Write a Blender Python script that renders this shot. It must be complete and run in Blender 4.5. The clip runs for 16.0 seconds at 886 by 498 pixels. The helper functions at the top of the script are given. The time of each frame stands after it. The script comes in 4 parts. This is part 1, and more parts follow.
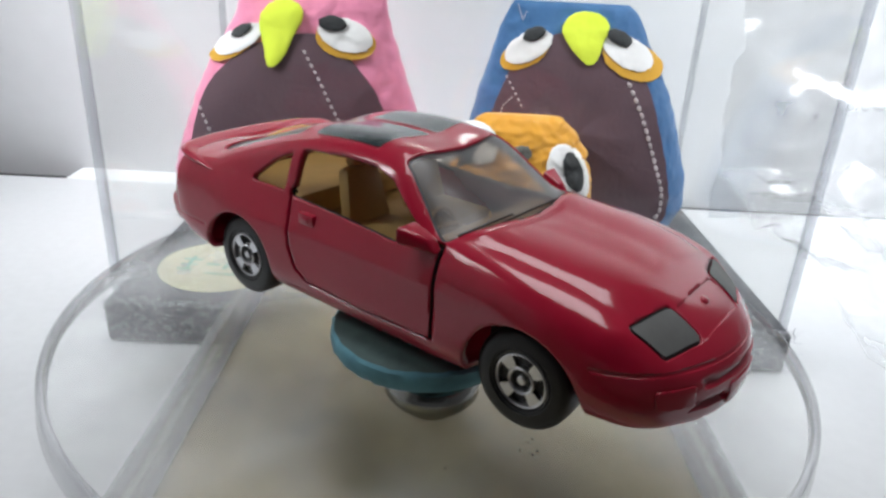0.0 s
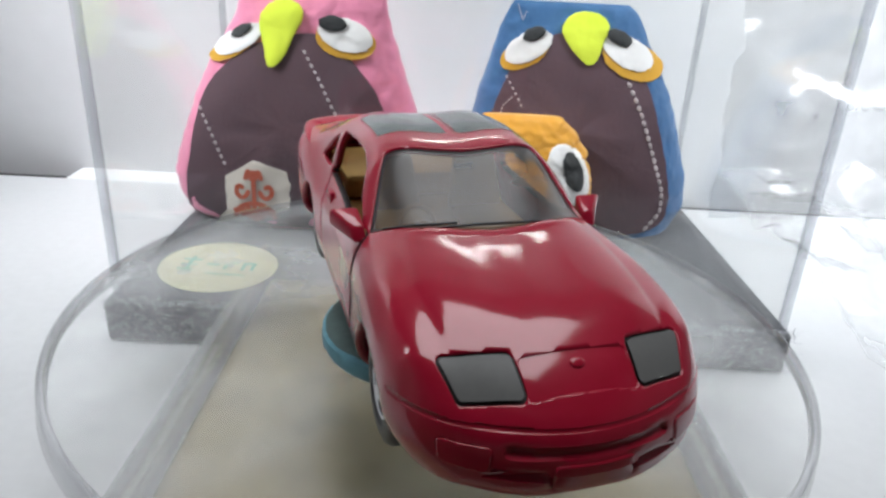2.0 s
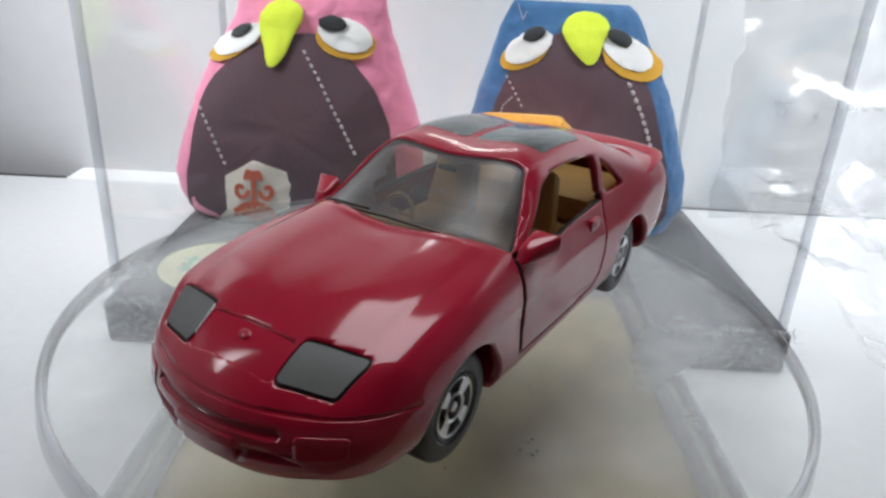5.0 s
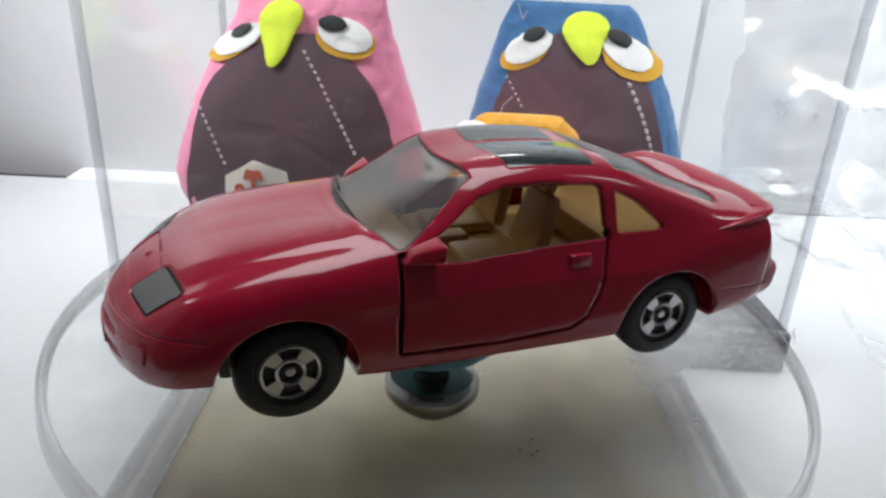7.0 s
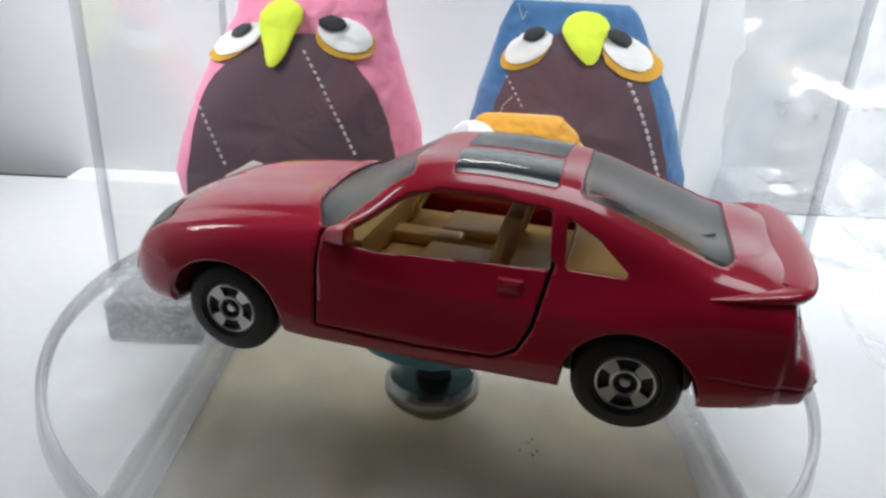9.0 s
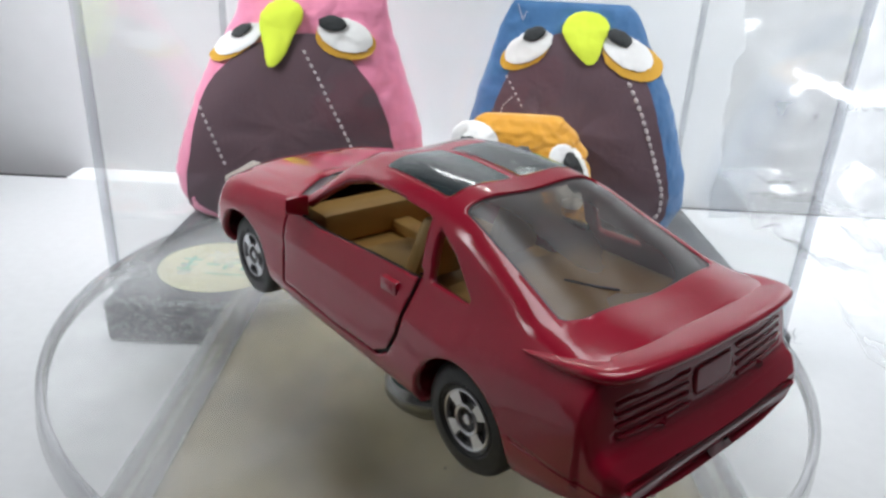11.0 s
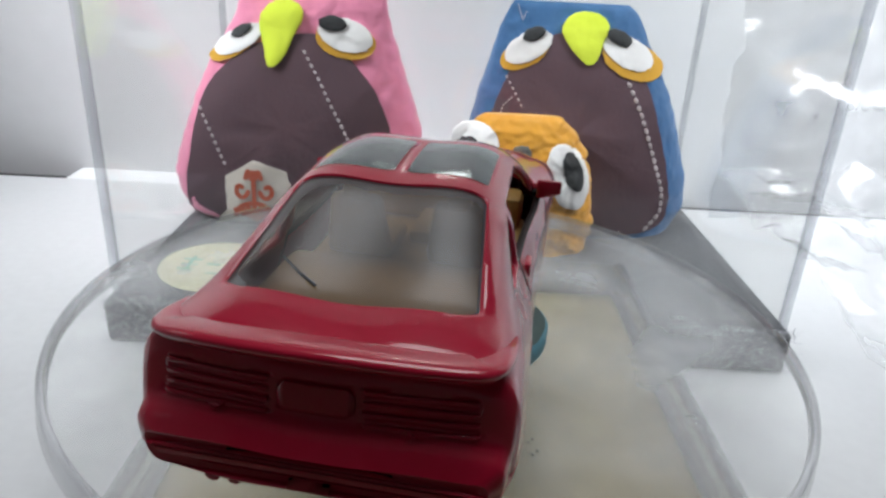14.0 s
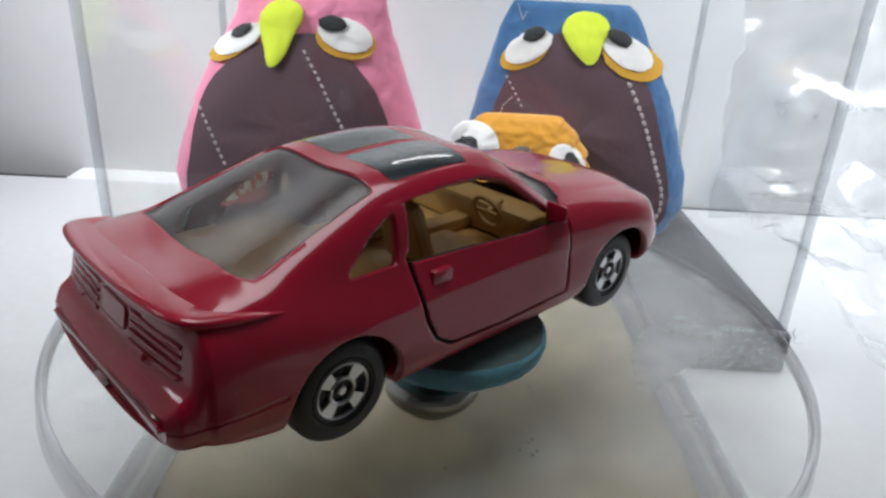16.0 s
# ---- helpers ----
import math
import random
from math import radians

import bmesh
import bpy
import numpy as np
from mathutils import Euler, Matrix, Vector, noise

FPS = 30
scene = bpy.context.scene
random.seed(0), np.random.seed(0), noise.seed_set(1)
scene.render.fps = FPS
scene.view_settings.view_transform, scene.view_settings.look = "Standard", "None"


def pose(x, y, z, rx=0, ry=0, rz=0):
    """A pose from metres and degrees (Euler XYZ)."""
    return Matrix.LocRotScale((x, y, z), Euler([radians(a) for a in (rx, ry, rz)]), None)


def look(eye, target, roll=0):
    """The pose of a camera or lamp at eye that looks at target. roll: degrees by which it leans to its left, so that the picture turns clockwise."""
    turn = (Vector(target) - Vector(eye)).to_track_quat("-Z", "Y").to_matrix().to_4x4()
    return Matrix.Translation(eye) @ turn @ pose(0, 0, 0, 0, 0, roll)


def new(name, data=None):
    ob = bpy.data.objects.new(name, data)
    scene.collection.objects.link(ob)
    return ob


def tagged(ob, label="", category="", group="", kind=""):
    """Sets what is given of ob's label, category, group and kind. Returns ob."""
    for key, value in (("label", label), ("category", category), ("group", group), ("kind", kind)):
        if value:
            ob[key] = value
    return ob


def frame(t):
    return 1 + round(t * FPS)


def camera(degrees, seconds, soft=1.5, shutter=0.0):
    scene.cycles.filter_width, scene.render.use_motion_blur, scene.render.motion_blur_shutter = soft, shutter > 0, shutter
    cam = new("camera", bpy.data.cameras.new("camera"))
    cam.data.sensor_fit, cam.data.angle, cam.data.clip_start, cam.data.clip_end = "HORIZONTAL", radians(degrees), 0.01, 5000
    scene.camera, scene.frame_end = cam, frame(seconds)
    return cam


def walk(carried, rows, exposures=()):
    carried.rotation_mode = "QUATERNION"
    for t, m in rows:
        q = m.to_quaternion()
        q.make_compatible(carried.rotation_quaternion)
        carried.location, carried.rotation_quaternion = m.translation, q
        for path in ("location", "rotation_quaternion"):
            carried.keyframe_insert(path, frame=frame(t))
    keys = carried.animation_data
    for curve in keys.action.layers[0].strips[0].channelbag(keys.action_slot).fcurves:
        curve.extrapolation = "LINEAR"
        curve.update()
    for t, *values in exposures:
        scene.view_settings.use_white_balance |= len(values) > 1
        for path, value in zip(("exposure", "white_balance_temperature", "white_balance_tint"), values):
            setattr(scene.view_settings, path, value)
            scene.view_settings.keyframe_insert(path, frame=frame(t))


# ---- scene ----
cam = camera(64.87, 16.0, soft=2.7)
CAM = Matrix.Translation((0.0, -0.075872, 0.042439)) @ pose(0, 0, 0, 90 - 23.324, 0, -0.391) @ pose(0, 0, 0, 0, 0, 3.014)
walk(cam, [(0.0, CAM), (16.0, CAM)], exposures=[(0.0, -0.95, 6400, 10.0), (1.8, -0.95, 6400, 10.0), (2.8, -1.1, 6400, 10.0), (4.3, -1.1, 6400, 10.0), (6.2, -0.95, 6400, 10.0), (12.6, -0.95, 6400, 10.0), (13.4, -1.08, 6400, 10.0), (16.0, -1.1, 6400, 10.0)])

# ---- light ----
world = bpy.data.worlds.new("room_light")
scene.world = world
world.use_nodes = True
world.node_tree.nodes["Background"].inputs[0].default_value = (0.82, 0.9, 1.0, 1)
world.node_tree.nodes["Background"].inputs[1].default_value = 0.035


def area_lamp(name, eye, target, sx, sy, watts, colour=(1, 1, 1), spread=180):
    data = bpy.data.lights.new(name, "AREA")
    data.spread = radians(spread)
    data.shape, data.size, data.size_y, data.energy, data.color = "RECTANGLE", sx, sy, watts, colour
    ob = new(name, data)
    ob.matrix_world = look(eye, target)
    return ob


area_lamp("lamp_bar", (0.010, 0.152, 0.121), (0, 0.0, 0.0), 0.050, 0.006, 0.034, (1.0, 0.99, 0.97))
# Two unseen fill lights, added to brighten the backdrop and the owls.
area_lamp("backdrop_fill", (-0.27, 0.06, 0.24), (-0.065, 0.16, 0.045), 0.18, 0.12, 0.54, (0.95, 0.98, 1.0), 52)
area_lamp("backdrop_fill", (0.27, 0.06, 0.24), (0.13, 0.16, 0.045), 0.18, 0.12, 0.50, (0.95, 0.98, 1.0), 52)
area_lamp("ceiling_lamp", (0.08, 0.30, 1.7), (0, 0.02, 0), 1.1, 1.1, 42, (0.96, 0.98, 1.0))


# ---- materials ----
def material(name, colour, rough=0.5, metal=0.0, grain=0.0, scale=300.0, bump=0.0, coat=0.0, second=None, stain=8.0, spec=0.5, sheen=0.0, gloss=0.035):
    """Principled paint with grain (fine) and stain (coarse) variation, in metres."""
    m = bpy.data.materials.new(name)
    m.use_nodes = True
    nt = m.node_tree
    p = nt.nodes["Principled BSDF"]
    p.inputs["Roughness"].default_value = rough
    p.inputs["Metallic"].default_value = metal
    p.inputs["Coat Weight"].default_value = coat
    p.inputs["Coat Roughness"].default_value = gloss
    p.inputs["Specular IOR Level"].default_value = spec
    p.inputs["Sheen Weight"].default_value = sheen
    p.inputs["Base Color"].default_value = (*colour, 1)
    tc = nt.nodes.new("ShaderNodeTexCoord")
    if grain or second:
        n1 = nt.nodes.new("ShaderNodeTexNoise")
        n1.inputs["Scale"].default_value, n1.inputs["Detail"].default_value = scale, 6
        n2 = nt.nodes.new("ShaderNodeTexNoise")
        n2.inputs["Scale"].default_value, n2.inputs["Detail"].default_value = stain, 4
        nt.links.new(tc.outputs["Object"], n1.inputs["Vector"])
        nt.links.new(tc.outputs["Object"], n2.inputs["Vector"])
        mix = nt.nodes.new("ShaderNodeMixRGB")
        mix.inputs[1].default_value = (*colour, 1)
        s = second or tuple(c * (1 - grain) for c in colour)
        mix.inputs[2].default_value = (*s, 1)
        add = nt.nodes.new("ShaderNodeMath")
        add.operation = "MULTIPLY"
        ramp = nt.nodes.new("ShaderNodeMapRange")
        ramp.inputs[1].default_value, ramp.inputs[2].default_value = 0.12, 0.42
        nt.links.new(n1.outputs["Fac"], add.inputs[0])
        nt.links.new(n2.outputs["Fac"], add.inputs[1])
        nt.links.new(add.outputs[0], ramp.inputs[0])
        nt.links.new(ramp.outputs[0], mix.inputs[0])
        nt.links.new(mix.outputs[0], p.inputs["Base Color"])
    if bump:
        nb = nt.nodes.new("ShaderNodeTexNoise")
        nb.inputs["Scale"].default_value, nb.inputs["Detail"].default_value = scale, 5
        nt.links.new(tc.outputs["Object"], nb.inputs["Vector"])
        b = nt.nodes.new("ShaderNodeBump")
        b.inputs["Strength"].default_value, b.inputs["Distance"].default_value = bump, 0.0005
        nt.links.new(nb.outputs["Fac"], b.inputs["Height"])
        nt.links.new(b.outputs["Normal"], p.inputs["Normal"])
    return m


def clear(name, tint, rough=0.02, ior=1.45, gain=1.0, bump=0.0, scale=120.0, haze=0.0, edge=4.5):
    """A thin clear plastic: see-through, with a Fresnel gloss and a trace of milky haze."""
    m = bpy.data.materials.new(name)
    m.use_nodes = True
    nt = m.node_tree
    nt.nodes.remove(nt.nodes["Principled BSDF"])
    out = nt.nodes["Material Output"]
    tr = nt.nodes.new("ShaderNodeBsdfTransparent")
    tr.inputs[0].default_value = (*tint, 1)
    gl = nt.nodes.new("ShaderNodeBsdfGlossy")
    gl.inputs["Roughness"].default_value = rough
    fr = nt.nodes.new("ShaderNodeLayerWeight")
    fr.inputs["Blend"].default_value = 0.5
    power = nt.nodes.new("ShaderNodeMath")
    power.operation = "POWER"
    power.inputs[1].default_value = edge
    mul = nt.nodes.new("ShaderNodeMath")
    mul.operation, mul.use_clamp = "MULTIPLY_ADD", True
    mul.inputs[1].default_value, mul.inputs[2].default_value = 0.6 * gain, ((ior - 1) / (ior + 1)) ** 2 * gain
    mix = nt.nodes.new("ShaderNodeMixShader")
    nt.links.new(fr.outputs["Facing"], power.inputs[0])
    nt.links.new(power.outputs[0], mul.inputs[0])
    nt.links.new(mul.outputs[0], mix.inputs[0])
    base = tr
    if haze:
        df = nt.nodes.new("ShaderNodeBsdfDiffuse")
        df.inputs[0].default_value = (0.8, 0.82, 0.84, 1)
        hz = nt.nodes.new("ShaderNodeMixShader")
        n = nt.nodes.new("ShaderNodeTexNoise")
        n.inputs["Scale"].default_value, n.inputs["Detail"].default_value = 40, 6
        tc0 = nt.nodes.new("ShaderNodeTexCoord")
        nt.links.new(tc0.outputs["Object"], n.inputs["Vector"])
        rg = nt.nodes.new("ShaderNodeMapRange")
        rg.inputs[1].default_value, rg.inputs[2].default_value, rg.inputs[4].default_value = 0.3, 0.8, haze * 2
        nt.links.new(n.outputs["Fac"], rg.inputs[0])
        nt.links.new(rg.outputs[0], hz.inputs[0])
        nt.links.new(tr.outputs[0], hz.inputs[1])
        nt.links.new(df.outputs[0], hz.inputs[2])
        base = hz
    nt.links.new(base.outputs[0], mix.inputs[1])
    nt.links.new(gl.outputs[0], mix.inputs[2])
    if bump:
        tc = nt.nodes.new("ShaderNodeTexCoord")
        nb = nt.nodes.new("ShaderNodeTexNoise")
        nb.inputs["Scale"].default_value = scale
        nt.links.new(tc.outputs["Object"], nb.inputs["Vector"])
        b = nt.nodes.new("ShaderNodeBump")
        b.inputs["Strength"].default_value, b.inputs["Distance"].default_value = bump, 0.001
        nt.links.new(nb.outputs["Fac"], b.inputs["Height"])
        nt.links.new(b.outputs["Normal"], gl.inputs["Normal"])
        nt.links.new(b.outputs["Normal"], fr.inputs["Normal"])
    nt.links.new(mix.outputs[0], out.inputs["Surface"])
    return m


WHITE = material("white_board", (0.85, 0.86, 0.87), 0.6, grain=0.05, scale=150, bump=0.05)
WHITE_TABLE = material("white_table", (0.64, 0.65, 0.66), 0.45, grain=0.06, scale=400, bump=0.05)
# Grey set low to weaken the light bounced by the unseen room.
ROOM = material("unseen_room_grey", (0.30, 0.30, 0.31), 0.8, grain=0.06, scale=20)
# Dark brown for the unseen table front, to hold back bounced light.
DARK_FRONT = material("dark_front", (0.14, 0.10, 0.07), 0.5, grain=0.4, scale=60, bump=0.1)
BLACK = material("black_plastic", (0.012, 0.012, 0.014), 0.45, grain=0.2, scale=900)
RED = material("red_enamel", (0.38, 0.007, 0.032), 0.4, coat=1.0, gloss=0.10, spec=0.1, grain=0.04, scale=900, second=(0.35, 0.006, 0.026), stain=60)
# Near-black that paints the shade inside body gaps; the crumbs share it.
GAP_SHADE_AND_CRUMB = material("gap_shade_and_crumb", (0.006, 0.002, 0.003), 0.6, grain=0.2, scale=900)
GREY_LENS = material("grey_headlight_paint", (0.13, 0.13, 0.125), 0.5, coat=0.0, grain=0.15, scale=1500)
DARK_PANEL = material("dark_grey_gloss_panel", (0.03, 0.042, 0.046), 0.15, spec=0.5, coat=0.5, grain=0.1, scale=900)
TAN = material("tan_plastic", (0.56, 0.37, 0.13), 0.45, grain=0.15, scale=500, bump=0.05)
RUBBER = material("black_rubber", (0.008, 0.008, 0.009), 0.42, grain=0.25, scale=1200, bump=0.1)
CHROME = material("chrome", (0.72, 0.72, 0.74), 0.32, 1.0, grain=0.08, scale=800)
RIM_DARK = material("rim_recess_black", (0.02, 0.02, 0.022), 0.4, grain=0.2, scale=900)
STEEL = material("polished_steel", (0.36, 0.36, 0.34), 0.22, 1.0, grain=0.1, scale=500)
POST = material("dark_grey_post", (0.05, 0.055, 0.06), 0.5, grain=0.3, scale=600, bump=0.1)
TEAL_TOP = material("grey_teal_clay_top", (0.10, 0.16, 0.15), 0.75, grain=0.3, scale=500, bump=0.2)
TEAL_RIM = material("pale_blue_rim", (0.14, 0.36, 0.44), 0.7, grain=0.45, scale=400, bump=0.4, stain=120)
BEIGE = material("cream_card", (0.50, 0.43, 0.27), 0.5, grain=0.25, scale=160, bump=0.08, stain=45)
FELT = material("dark_grey_felt", (0.085, 0.09, 0.10), 0.95, grain=0.6, scale=700, bump=0.7, sheen=0.3)
FUZZ = material("pale_grey_fibre", (0.45, 0.47, 0.50), 0.9, grain=0.3, scale=500, sheen=0.3)
STICKER = material("cream_sticker", (0.72, 0.68, 0.44), 0.6, grain=0.08, scale=300)
GREEN_INK = material("green_ink", (0.18, 0.55, 0.38), 0.7, grain=0.3, scale=900)
GLASS = clear("smoky_car_glass", (0.46, 0.41, 0.35), 0.3, 1.4, 0.85, haze=0.08, edge=2.4)
CASE = clear("clear_acrylic", (0.985, 0.987, 0.985), 0.02, 1.45, 1.0, haze=0.008)
CASE_EDGE = clear("acrylic_edge", (0.89, 0.90, 0.92), 0.08, 1.45, 1.5, haze=0.12)
BOX_WALL = clear("clear_box_plastic", (0.95, 0.95, 0.93), 0.12, 1.45, 1.4, haze=0.2)
PLATE = clear("clear_plate_plastic", (0.975, 0.977, 0.97), 0.28, 1.42, 0.8, haze=0.19)
PLATE_RIM = clear("plate_rim_plastic", (0.89, 0.89, 0.90), 0.07, 1.5, 2.2, haze=0.12)
FILM = clear("crumpled_film", (0.985, 0.985, 0.99), 0.2, 1.5, 1.2, haze=0.2, bump=0.6, scale=110)


# ---- mesh helpers ----
def mesh_of(name, bm, mats, smooth=True, scale=1.0):
    if scale != 1.0:
        bmesh.ops.scale(bm, vec=(scale,) * 3, verts=bm.verts)
    me = bpy.data.meshes.new(name)
    bm.to_mesh(me)
    bm.free()
    for m in mats if isinstance(mats, (list, tuple)) else [mats]:
        me.materials.append(m)
    if smooth:
        me.shade_smooth()
        me.set_sharp_from_angle(angle=radians(38))
    return me


def part(name, bm, mats, parent=None, label="", smooth=True, scale=0.001):
    """Links a bmesh, drawn in millimetres, as one mesh object under a thing or a part."""
    ob = new(name, mesh_of(name, bm, mats, smooth, scale))
    ob.parent = parent
    if label:
        tagged(ob, label)
    return ob


def box(bm, x0, x1, y0, y1, z0, z1, bevel=0.0, segments=2, mi=0):
    made = bmesh.ops.create_cube(bm, size=1)["verts"]
    for v in made:
        v.co = Vector(((x0 + x1) / 2 + v.co.x * (x1 - x0), (y0 + y1) / 2 + v.co.y * (y1 - y0), (z0 + z1) / 2 + v.co.z * (z1 - z0)))
    faces = {f for v in made for f in v.link_faces}
    for f in faces:
        f.material_index = mi
    if bevel:
        edges = list({e for v in made for e in v.link_edges})
        bmesh.ops.bevel(bm, geom=edges, offset=bevel, segments=segments, affect="EDGES", profile=0.5, material=-1)


def lathe(bm, profile, axis="z", n=48, mi=0, centre=(0, 0, 0)):
    """Turns (radius, height) points round an axis; the first and last close on it where the radius is 0."""
    rings = []
    for r, h in profile:
        ring = []
        for k in range(n if r > 0 else 1):
            a = 2 * math.pi * k / n
            c, s = r * math.cos(a), r * math.sin(a)
            p = (c, s, h) if axis == "z" else (c, h, s)
            ring.append(bm.verts.new((p[0] + centre[0], p[1] + centre[1], p[2] + centre[2])))
        rings.append(ring)
    for a, b in zip(rings, rings[1:]):
        for k in range(n):
            q = [a[k % len(a)], a[(k + 1) % len(a)], b[(k + 1) % len(b)], b[k % len(b)]]
            q = list(dict.fromkeys(q))
            if len(q) > 2:
                f = bm.faces.new(q)
                f.material_index = mi
    bmesh.ops.recalc_face_normals(bm, faces=bm.faces)


def tube(bm, path, radius, n=8, mi=0):
    """A round bar along a list of points."""
    rings = []
    pts = [Vector(p) for p in path]
    for i, p in enumerate(pts):
        d = (pts[min(i + 1, len(pts) - 1)] - pts[max(i - 1, 0)]).normalized()
        u = d.orthogonal().normalized() if i == 0 else (u - d * u.dot(d)).normalized()
        w = d.cross(u)
        rings.append([bm.verts.new(p + radius * (math.cos(2 * math.pi * k / n) * u + math.sin(2 * math.pi * k / n) * w)) for k in range(n)])
    for a, b in zip(rings, rings[1:]):
        for k in range(n):
            bm.faces.new((a[k], a[(k + 1) % n], b[(k + 1) % n], b[k])).material_index = mi
    bm.faces.new(rings[0][::-1]).material_index = mi
    bm.faces.new(rings[-1]).material_index = mi


def thing(name, m, label, category, group=""):
    ob = new(name)
    ob.empty_display_size = 0.01
    ob.matrix_world = m
    return tagged(ob, label, category, group)


def slab_structure(name, b, mat, label, bevel=0.0):
    bm = bmesh.new()
    box(bm, *b, bevel=bevel)
    ob = part(name, bm, mat, None, label, smooth=bevel > 0)
    return tagged(ob, label, kind="structure")


# ---- the setting (millimetres; z = 0 under the wheels) ----
TABLE = -35.0
slab_structure("table_top", (-450, 450, -62, 148, TABLE - 20, TABLE), WHITE_TABLE, "smooth white table top under the display")
# Added out of view so the car's near side mirrors less white.
slab_structure("unseen_table_front", (-450, 450, -420, -62.2, TABLE - 20, TABLE - 2), DARK_FRONT, "unseen dark brown table part, added to darken reflections in the car")
slab_structure("wall_back", (-450, 450, 162, 170, TABLE - 40, 210), WHITE, "white backdrop board behind the display case")
slab_structure("paper_sheet", (-128, 66, 148.1, 161.9, TABLE - 3.9, TABLE - 0.5), WHITE, "white paper bridging the gap behind the table")
# Black strip laid in the gap to paint its shade.
slab_structure("gap_shade_strip", (-450, 450, 148.2, 161.8, TABLE - 30, TABLE - 4), BLACK, "black strip painting the shade in the gap behind the white table edge")
slab_structure("wall_left", (-300, -292, -200, 148, TABLE, 190), WHITE, "white side board of the photo corner")
# Unseen shell that closes the room, kept grey to limit stray light.
slab_structure("floor", (-1600, 1600, -1600, 1600, -760, -750), ROOM, "unseen grey room floor below the table")
slab_structure("ceiling", (-1600, 1600, -1600, 1600, 1800, 1810), ROOM, "unseen plain grey room ceiling")
slab_structure("wall_north", (-1600, 1600, 1600, 1610, -750, 1800), ROOM, "unseen plain grey room wall")
slab_structure("wall_south", (-1600, 1600, -1610, -1600, -750, 1800), ROOM, "unseen plain grey room wall")
slab_structure("wall_east", (1600, 1610, -1600, 1600, -750, 1800), ROOM, "unseen plain grey room wall")
slab_structure("wall_west", (-1610, -1600, -1600, 1600, -750, 1800), ROOM, "unseen plain grey room wall")


def display_case():
    case = thing("display_case", Matrix.Identity(4), "clear acrylic display case on a dark grey felt base", "display case")
    bm = bmesh.new()
    box(bm, -67, 72.5, 47.5, 132, TABLE, TABLE + 9, 0.8)
    base = part("felt_base", bm, FELT, case, "dark grey fuzzy felt base block")
    rng = random.Random(11)
    bm = bmesh.new()
    for k in range(2600):
        p = Vector((rng.uniform(-67.5, 73), 47.5 + rng.uniform(-0.5, 0.2), TABLE + rng.uniform(0.2, 9.6)))
        if rng.random() < 0.3:
            p = Vector((p.x, rng.uniform(47, 49), TABLE + 9.2))
        a, bend = rng.uniform(0, 6.3), rng.uniform(-1.2, 1.2)
        pts = [p]
        for i in range(3):
            a += bend * 0.5
            q = pts[-1] + Vector((math.cos(a), -0.25 * rng.random(), math.sin(a) * 0.8)) * rng.uniform(0.3, 0.9)
            q.z = max(q.z, TABLE + 0.1)
            pts.append(q)
        tube(bm, pts, rng.uniform(0.025, 0.06), 3)
    part("fuzz", bm, FUZZ, base, "pale grey loose felt fibres")
    z0, z1 = TABLE + 9.1, 95.0
    x0, x1, y0, y1, t = -65.0, 71.5, 48.5, 131, 1.6
    for name, b in (("front_panel", (x0 + t, x1 - t, y0, y0 + t)), ("back_panel", (x0 + t, x1 - t, y1 - t, y1)),
                    ("side_panel", (x0, x0 + t, y0 + t, y1 - t)), ("side_panel", (x1 - t, x1, y0 + t, y1 - t))):
        bm = bmesh.new()
        box(bm, *b, z0, z1)
        part(name, bm, CASE, case, smooth=False)
    bm = bmesh.new()
    box(bm, x0, x1, y0, y1, z1, z1 + t)
    part("top_panel", bm, CASE, case, smooth=False)
    for cx, cy in ((x0, y0), (x1 - t, y0), (x0, y1 - t), (x1 - t, y1 - t)):
        bm = bmesh.new()
        box(bm, cx, cx + t, cy, cy + t, z0, z1, 0.3)
        part("corner_edge", bm, CASE_EDGE, case, "thick greyish acrylic corner edge")


